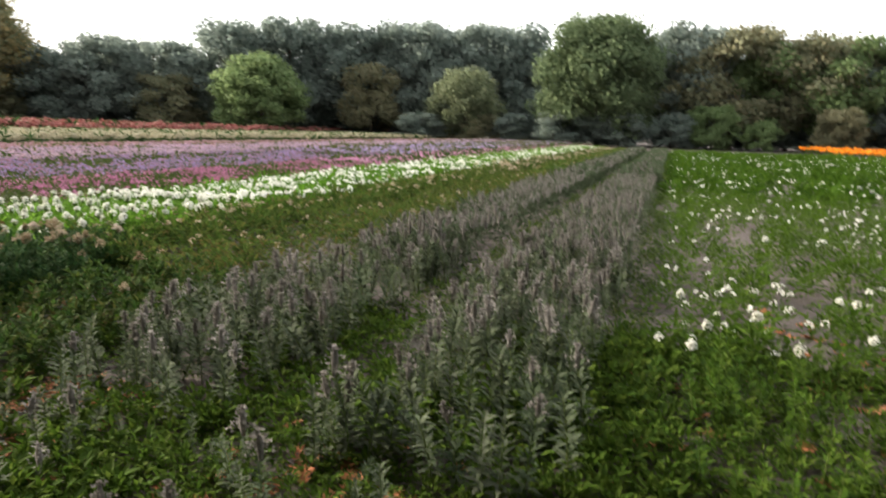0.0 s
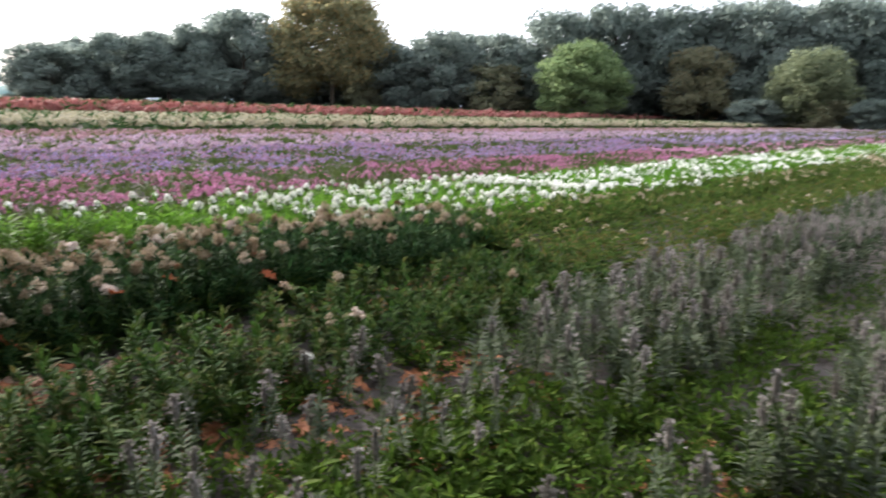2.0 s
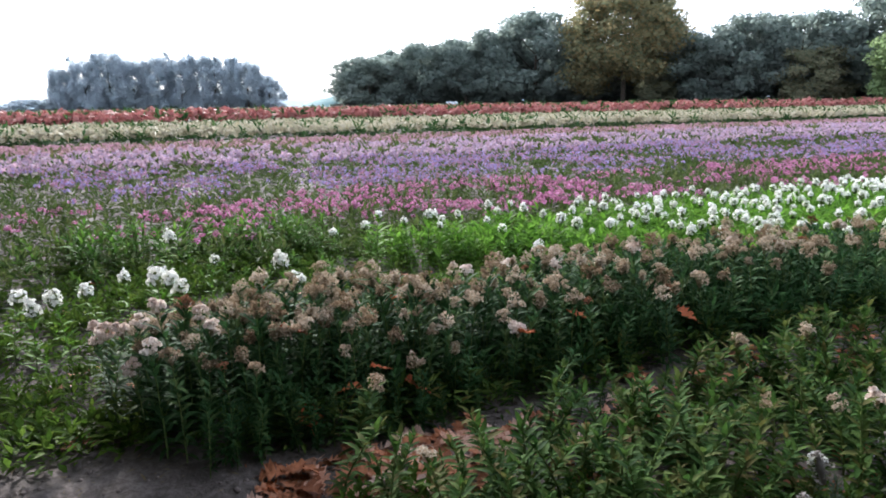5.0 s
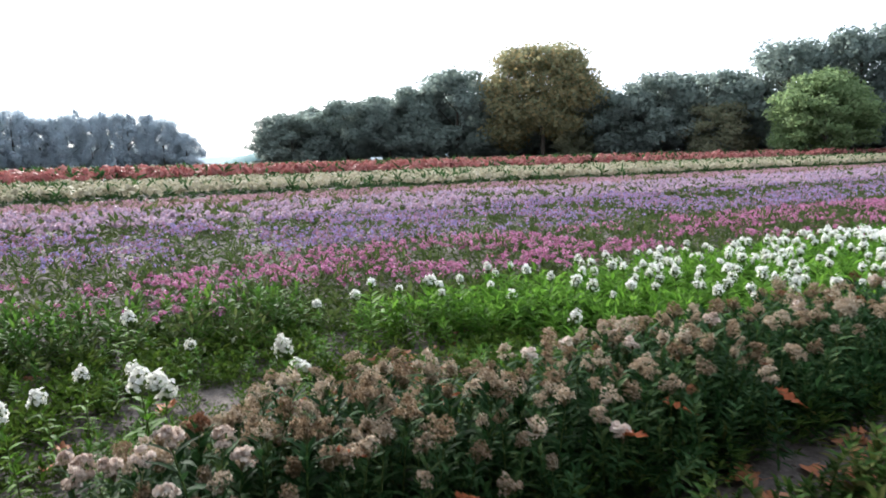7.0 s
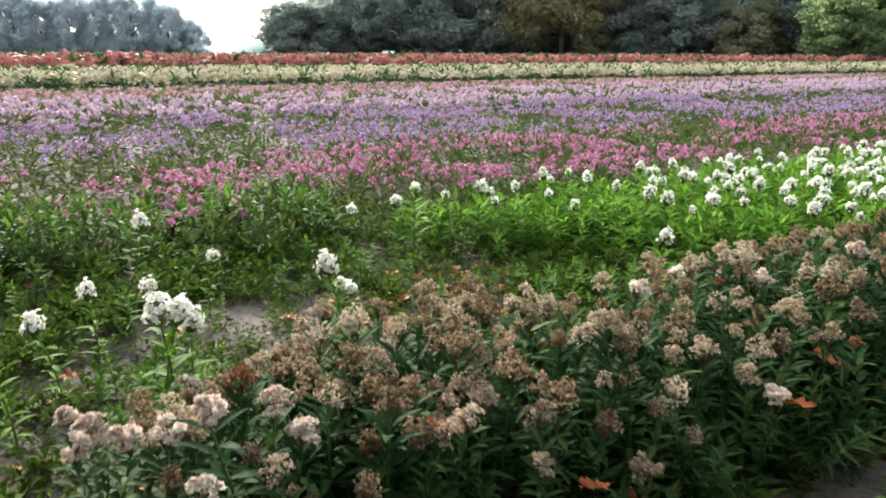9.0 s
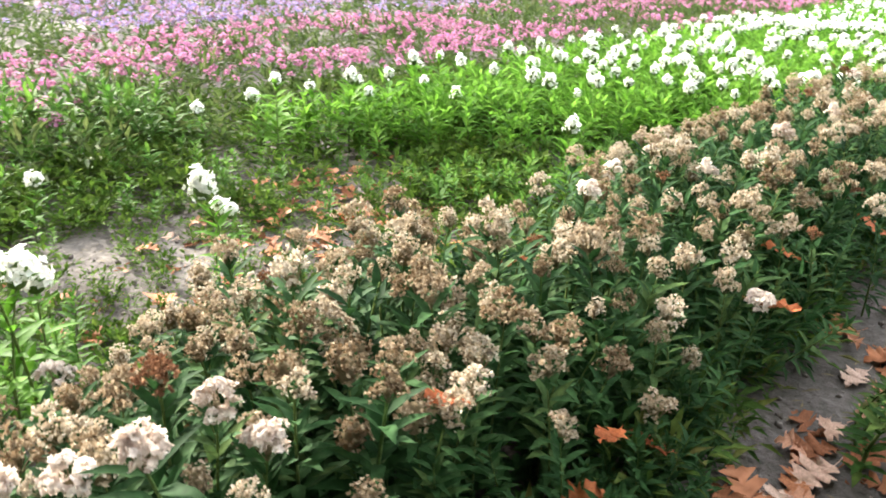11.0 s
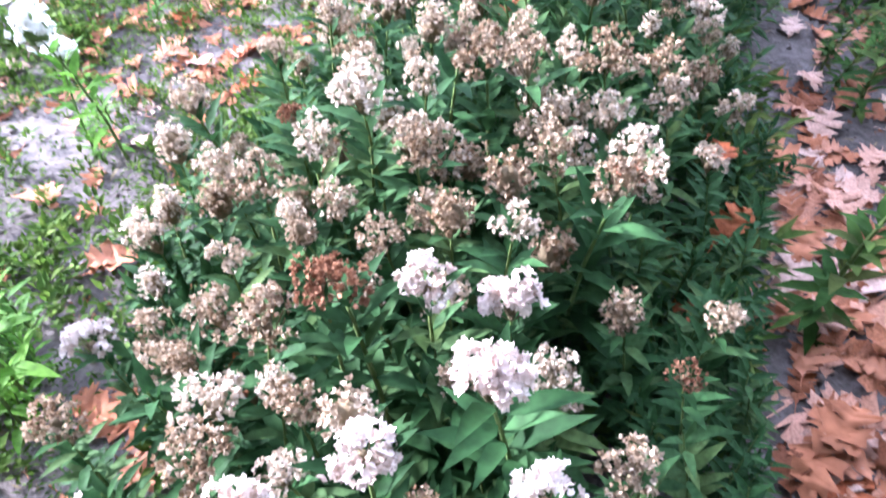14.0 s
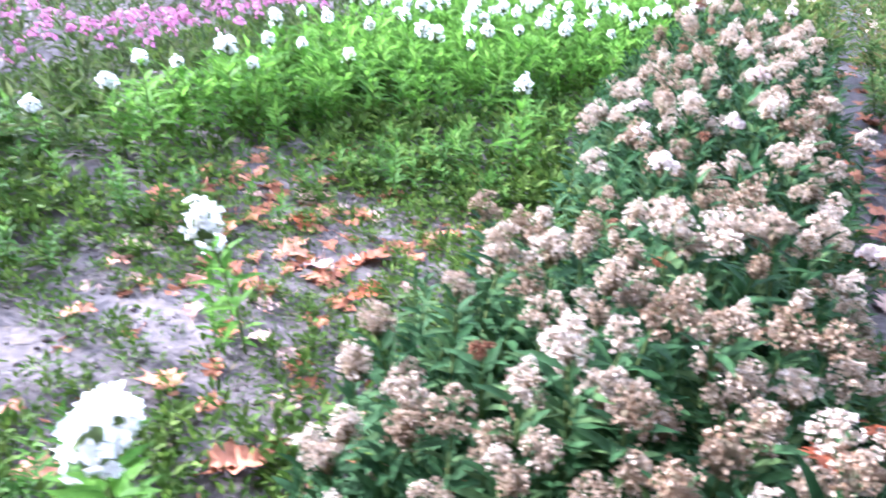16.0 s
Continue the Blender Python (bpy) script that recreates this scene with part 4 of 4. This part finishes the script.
# ---- trees ----
def crown_shape(seed, lobes=46, per=330, leaf=0.034, squat=1.0, droop=0.0, loose=0.24):
    """Loose leaf clumps of many sizes on a set of boughs; crown 1 high and 1 wide, its foot at z = 0."""
    g = np.random.default_rng(seed)
    out = []
    tall = g.uniform(0.5, 0.62)
    for k in range(lobes):
        z = 0.08 + 0.82 * ((k + g.random()) / lobes) ** 0.85
        reach = 0.42 * math.sqrt(max(0.02, 1 - ((z - 0.40) / tall) ** 2))
        a = k * 2.4 + g.uniform(-0.7, 0.7)
        q = reach * math.sqrt(g.uniform(0.25, 1))
        c = np.array([q * math.cos(a), q * math.sin(a), z])
        r = g.uniform(0.06, 0.15)
        n = max(20, int(per * (r / 0.11) ** 2))
        d = g.normal(0, 1, (n, 3))
        d /= np.linalg.norm(d, axis=1)[:, None]
        far = np.clip(0.85 + loose * g.normal(0, 1, n), 0.1, 1.3)
        pos = c + d * r * far[:, None] * np.array([1.1, 1.1, 0.75 * squat])
        if droop:
            pos[:, 2] -= droop * g.random(n) ** 2
        yaw = np.arctan2(-d[:, 0], d[:, 1]) + g.normal(0, 0.6, n)
        tilt = np.arccos(np.clip(d[:, 2], -1, 1)) * 0.85 + g.normal(0, 0.5, n)
        s = leaf * (0.45 + 0.9 * g.random(n))
        out.append(put(floret_shape(0, 0.25), pos, rot(yaw, tilt, g.random(n) * 6), s))
    v, f, m = join(out)
    v[:, 2] = (v[:, 2] - v[:, 2].min()) / (v[:, 2].max() - v[:, 2].min())
    return v, f, m


def trunk_shape(seed, boughs=6):
    g = np.random.default_rng(seed)
    out = [tube([(0, 0, 0), (0.004, 0, 0.04), (0.008, 0.004, 0.3), (0, 0.01, 0.6), (0.0, 0, 0.85)], (0.034, 0.024, 0.02, 0.012, 0.004), 7)]
    for k in range(boughs):
        a, z = k * 2.4 + g.random(), 0.22 + 0.09 * k
        q = 0.3 * (1 - 0.08 * k)
        out.append(tube([(0, 0, z), (q * 0.5 * math.cos(a), q * 0.5 * math.sin(a), z + 0.09), (q * math.cos(a), q * math.sin(a), z + 0.2)], (0.011, 0.007, 0.002), 4))
    return join(out)


TRUNKS = [mesh_of("trunk", trunk_shape(800 + i), [BARK], True) for i in range(3)]
CROWNS = [crown_shape(820 + i) for i in range(5)]
CROWN_MESH = {}


def crown_mesh(i, mat):
    key = (i, mat.name)
    if key not in CROWN_MESH:
        CROWN_MESH[key] = mesh_of("crown", CROWNS[i], [mat])
    return CROWN_MESH[key]


def tree(x, y, h, w, mat, label, name="tree", crown=None, foot=0.06, group="trees of the woods"):
    root = tagged(new(name), label, "tree", group)
    root.matrix_basis = Matrix.Translation((x, y, 0)) @ Matrix.Rotation(random.random() * 6.28, 4, "Z")
    child("trunk", random.choice(TRUNKS), root, Matrix.Diagonal((h * 0.9, h * 0.9, h, 1)))
    me = crown if crown else crown_mesh(random.randrange(len(CROWNS)), mat)
    child("crown", me, root, Matrix.Translation((0, 0, h * foot)) @ Matrix.Diagonal((w * 1.3, w * 1.3, h * 1.03 * (1 - foot), 1)))


random.seed(33)
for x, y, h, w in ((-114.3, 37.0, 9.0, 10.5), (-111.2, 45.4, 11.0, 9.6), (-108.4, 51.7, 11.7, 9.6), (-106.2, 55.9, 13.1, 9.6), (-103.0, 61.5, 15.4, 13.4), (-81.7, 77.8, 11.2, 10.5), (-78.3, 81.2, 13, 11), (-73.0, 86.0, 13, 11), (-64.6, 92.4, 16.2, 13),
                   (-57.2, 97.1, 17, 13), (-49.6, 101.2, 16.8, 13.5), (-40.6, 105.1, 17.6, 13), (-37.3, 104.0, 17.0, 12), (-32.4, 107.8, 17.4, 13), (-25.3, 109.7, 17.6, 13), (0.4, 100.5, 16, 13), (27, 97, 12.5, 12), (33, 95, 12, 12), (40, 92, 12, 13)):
    tree(x, y, h, w, TREE_LEAF_HAZED, "dark green broadleaf tree at the edge of the woods")
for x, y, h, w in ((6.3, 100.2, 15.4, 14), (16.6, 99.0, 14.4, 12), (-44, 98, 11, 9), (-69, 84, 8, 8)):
    tree(x, y, h, w, TREE_BROWN_HAZED, "broadleaf tree with browning leaves at the wood's edge")
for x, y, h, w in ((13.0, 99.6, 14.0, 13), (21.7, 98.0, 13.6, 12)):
    tree(x, y, h, w, TREE_LIGHT_HAZED, "green and gold broadleaf tree at the wood's edge")
tree(-90.3, 69.5, 18.3, 14.6, TREE_AUTUMN_HAZED, "large round tree turning yellow, standing before the woods", crown=mesh_of("crown", crown_shape(860, 110, 330, 0.026), [TREE_AUTUMN_HAZED]), foot=0.09)
tree(-54.4, 84.8, 11.1, 9.8, TREE_LIGHT_HAZED, "light green tree in front of the dark woods", crown=mesh_of("crown", crown_shape(870, 70, 320, 0.032), [TREE_LIGHT_HAZED]), foot=0.03)
tree(-27.9, 93.5, 9.9, 8.7, TREE_WILLOW_HAZED, "pale drooping willow before the woods", crown=mesh_of("crown", crown_shape(880, 60, 320, 0.030, 1.0, 0.12), [TREE_WILLOW_HAZED]), foot=0.01)
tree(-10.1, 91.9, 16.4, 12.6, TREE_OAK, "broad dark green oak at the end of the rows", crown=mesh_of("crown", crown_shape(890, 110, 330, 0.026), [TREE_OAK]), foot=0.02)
for x, y, h, w, m in ((3.7, 90.4, 4.5, 7.3, TREE_LIGHT_HAZED), (16.9, 88.8, 4.4, 6.6, TREE_BROWN_HAZED), (8.8, 90, 3.0, 5.1, TREE_LIGHT_HAZED), (-86, 72, 4.5, 8, TREE_BROWN_HAZED), (-14, 89, 3.5, 9, TREE_LEAF_HAZED), (-20, 91, 3.2, 8, TREE_LEAF_HAZED), (-25, 92, 3.0, 8, TREE_BROWN_HAZED), (-33, 90, 3.0, 8, TREE_LEAF_HAZED), (-7, 89, 3.5, 9, TREE_LEAF_HAZED), (-1, 90, 3.5, 8, TREE_LEAF_HAZED)):
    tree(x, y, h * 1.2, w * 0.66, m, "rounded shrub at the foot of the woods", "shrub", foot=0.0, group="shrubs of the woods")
def poplar_crown(seed):
    """A slim column of loose clumps with sky between them; 1 high and about 1 wide."""
    g, out = np.random.default_rng(seed), []
    for k in range(44):
        z = 0.14 + 0.84 * g.random() ** 0.9
        q, a, r = 0.30 * g.random() * math.sin(math.pi * min(1, 0.25 + 0.75 * z)) + 0.04, k * 2.4 + g.random(), g.uniform(0.03, 0.085)
        n = int(60 * (r / 0.07) ** 2)
        d = g.normal(0, 1, (n, 3))
        d /= np.linalg.norm(d, axis=1)[:, None]
        pos = np.array([q * math.cos(a), q * math.sin(a), z]) + d * (r * np.clip(0.7 + 0.3 * g.normal(0, 1, n), 0.1, 1.3))[:, None] * np.array([1.5, 1.5, 0.95])
        out.append(put(floret_shape(0, 0.25), pos, rot(g.random(n) * 6, g.normal(0.8, 0.5, n), g.random(n) * 6), np.stack([np.full(n, 0.05), np.full(n, 0.05), np.full(n, 0.025)], 1)))
    return join(out)


POPLARS = [mesh_of("crown", poplar_crown(840 + i), [TREE_BLUE_HAZED]) for i in range(5)]
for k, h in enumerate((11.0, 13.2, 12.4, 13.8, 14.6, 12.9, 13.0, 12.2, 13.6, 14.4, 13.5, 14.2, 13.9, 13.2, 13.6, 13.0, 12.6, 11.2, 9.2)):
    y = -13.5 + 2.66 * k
    tree(-191.5 - 1.5 * math.sin(2.3 * k) + 0.05 * max(0, y), y, h, random.uniform(5.0, 7.5), TREE_BLUE_HAZED, "slender poplar in a far grove, haze put into its leaf colour", "poplar", crown=random.choice(POPLARS) if k % 2 else crown_mesh(k % 5, TREE_BLUE_HAZED), foot=0.0, group="poplars of the far grove")
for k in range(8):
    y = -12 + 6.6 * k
    tree(-194.5 + random.uniform(-1, 1), y, random.uniform(5.0, 7.2), 9, TREE_BLUE_HAZED, "bushy undergrowth shrub between far poplars", "shrub", foot=0.0, group="shrubs of the far grove")
tree(-191, -21, 3.8, 9, TREE_BLUE_HAZED, "low shrub beside the far grove", "shrub", foot=0.0, group="shrubs of the woods")


SHADING_OAK_CROWN = mesh_of("crown", crown_shape(895, 90, 1100, 0.024), [TREE_BROWN_HAZED])
# oaks with boughs over the walk, mostly unseen, added to shade the near rows
for x, y, h, w in ((-0.5, -4.6, 13.5, 11.5), (-5.6, -6.2, 14.0, 11.0), (6.5, -5.0, 13.0, 11.5), (-3.4, -9.5, 14.5, 12), (3.0, -9.5, 14.0, 12), (11.5, 0.5, 13.0, 11), (-10.5, -11.5, 13.5, 12), (-17.0, -10.6, 14.0, 13)):
    tree(x, y, h, w, TREE_LEAF_HAZED, "tall unseen oak reaching over the walk, added to shade the near rows", "shading_oak", crown=SHADING_OAK_CROWN, foot=0.15, group="headland oaks")


def earth_bank(x, y, length, width, h):
    """A low rounded bank with rough grass on it."""
    g, V, F, n, m = np.random.default_rng(77), [], [], 40, 16
    for j in range(m + 1):
        for i in range(n + 1):
            u, v = 2 * i / n - 1, 2 * j / m - 1
            z = h * max(0, 1 - abs(u) ** 2.2) * max(0, 1 - v * v) + (0.12 * g.random() if abs(u) < 1 and abs(v) < 1 else 0)
            V.append((v * width / 2, u * length / 2, z))
    for j in range(m):
        for i in range(n):
            a = j * (n + 1) + i
            F += [(a, a + n + 2, a + 1), (a, a + n + 1, a + n + 2)]
    ob = tagged(new("earth_bank", mesh_of("earth_bank", tris(V, F), [BANK], True)), "low blue-green grassy bank beside the woods", "bank", kind="structure")
    ob.location = (x, y, -0.05)


def far_ridge():
    """Low wooded hills on the horizon, haze put into their pale blue colour."""
    V, F, g = [], [], np.random.default_rng(78)
    for i in range(161):
        a = radians(-25 + 0.5 * i)
        hh = 6.5 + 3.0 * float(patchy(i, 0, 9, 79)) + 1.2 * g.random()
        for r, z in ((900, -1), (905, hh * 0.8), (930, hh), (960, -1)):
            V.append((-r * math.cos(a), r * math.sin(a), z))
    for i in range(160):
        for k in range(3):
            p = 4 * i + k
            F += [(p, p + 1, p + 5), (p, p + 5, p + 4)]
    tagged(new("backdrop", mesh_of("far_ridge", tris(V, F), [HAZED_RIDGE])), "wooded hills on the horizon, pale blue from painted haze", "hills", kind="structure")


earth_bank(-134.0, 42.0, 30.0, 14.0, 3.4)
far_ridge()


def farm_trailer(x, y, yaw):
    """A small flat field trailer with a pale load box."""
    root = tagged(new("farm_trailer"), "small pale field trailer parked before the woods", "trailer")
    root.matrix_basis = pose(x, y, 0, 0, 0, yaw)

    def box(name, sx, sy, sz, px, py, pz, m, label=""):
        bm = bmesh.new()
        bmesh.ops.create_cube(bm, size=1, matrix=Matrix.Translation((px, py, pz)) @ Matrix.Diagonal((sx, sy, sz, 1)))
        bmesh.ops.bevel(bm, geom=bm.edges[:], offset=0.03, segments=1, affect="EDGES")
        me = bpy.data.meshes.new(name)
        bm.to_mesh(me)
        bm.free()
        me.materials.append(m)
        return child(name, me, root, None, label)
    box("bed", 1.5, 3.0, 0.12, 0, 0, 1.02, PALE_PAINT)
    box("load_box", 1.2, 1.3, 0.55, 0, -0.2, 1.36, PALE_PAINT, "pale blue-white load box")
    box("drawbar", 0.1, 1.4, 0.1, 0, 2.1, 0.9, DARK_METAL)
    for px in (-0.65, 0.65):
        for py in (-0.7, 0.7):
            v, f, m = tube([(0, 0, -0.1), (0, 0, -0.06), (0, 0, 0.06), (0, 0, 0.1)], (0.30, 0.42, 0.42, 0.30), 16)
            cap = tris([(0.30 * math.cos(a * math.pi / 8), 0.30 * math.sin(a * math.pi / 8), z) for z in (-0.1, 0.1) for a in range(16)], [(0, k, k + 1) for k in range(1, 15)] + [(16, 17 + k, 16 + k) for k in range(1, 15)])
            child("wheel", mesh_of("wheel", join([(v, f, m), cap]), [DARK_METAL]), root, Matrix.Translation((px, py, 0.42)) @ Matrix.Rotation(math.pi / 2, 4, "Y"))


farm_trailer(-99.5, 45.2, 12)


def far_woods():
    """Depth of the woods behind their edge, and the undergrowth at its foot."""
    line = [(-122, 40), (-116, 58), (-106, 70), (-92, 84), (-80, 94), (-66, 104), (-50, 113), (-30, 119), (-12, 116), (4, 112), (22, 108), (46, 104)]
    out, low = [], []
    for (x0, y0), (x1, y1) in zip(line, line[1:]):
        n = max(2, int(math.hypot(x1 - x0, y1 - y0) / 6))
        for i in range(n):
            t = (i + random.random() * 0.5) / n
            p = np.array([[x0 + (x1 - x0) * t, y0 + (y1 - y0) * t, 0]])
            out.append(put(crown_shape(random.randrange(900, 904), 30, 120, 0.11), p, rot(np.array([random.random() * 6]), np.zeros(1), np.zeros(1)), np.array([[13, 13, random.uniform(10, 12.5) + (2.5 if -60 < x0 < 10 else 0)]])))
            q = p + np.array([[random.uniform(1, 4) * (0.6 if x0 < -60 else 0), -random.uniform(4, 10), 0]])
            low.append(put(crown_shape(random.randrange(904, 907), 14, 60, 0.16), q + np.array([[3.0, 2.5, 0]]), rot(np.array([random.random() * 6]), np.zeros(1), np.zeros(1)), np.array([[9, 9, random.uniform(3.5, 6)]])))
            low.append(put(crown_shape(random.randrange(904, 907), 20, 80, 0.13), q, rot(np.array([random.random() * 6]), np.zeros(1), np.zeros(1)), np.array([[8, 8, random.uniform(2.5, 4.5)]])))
    tagged(new("woods", mesh_of("woods", join(out), [TREE_LEAF_HAZED])), "dense dark woods behind the field", "woods", kind="stuff")
    tagged(new("undergrowth", mesh_of("undergrowth", join(low), [TREE_LEAF_HAZED])), "dark undergrowth at the foot of the woods", "undergrowth", kind="stuff")


far_woods()
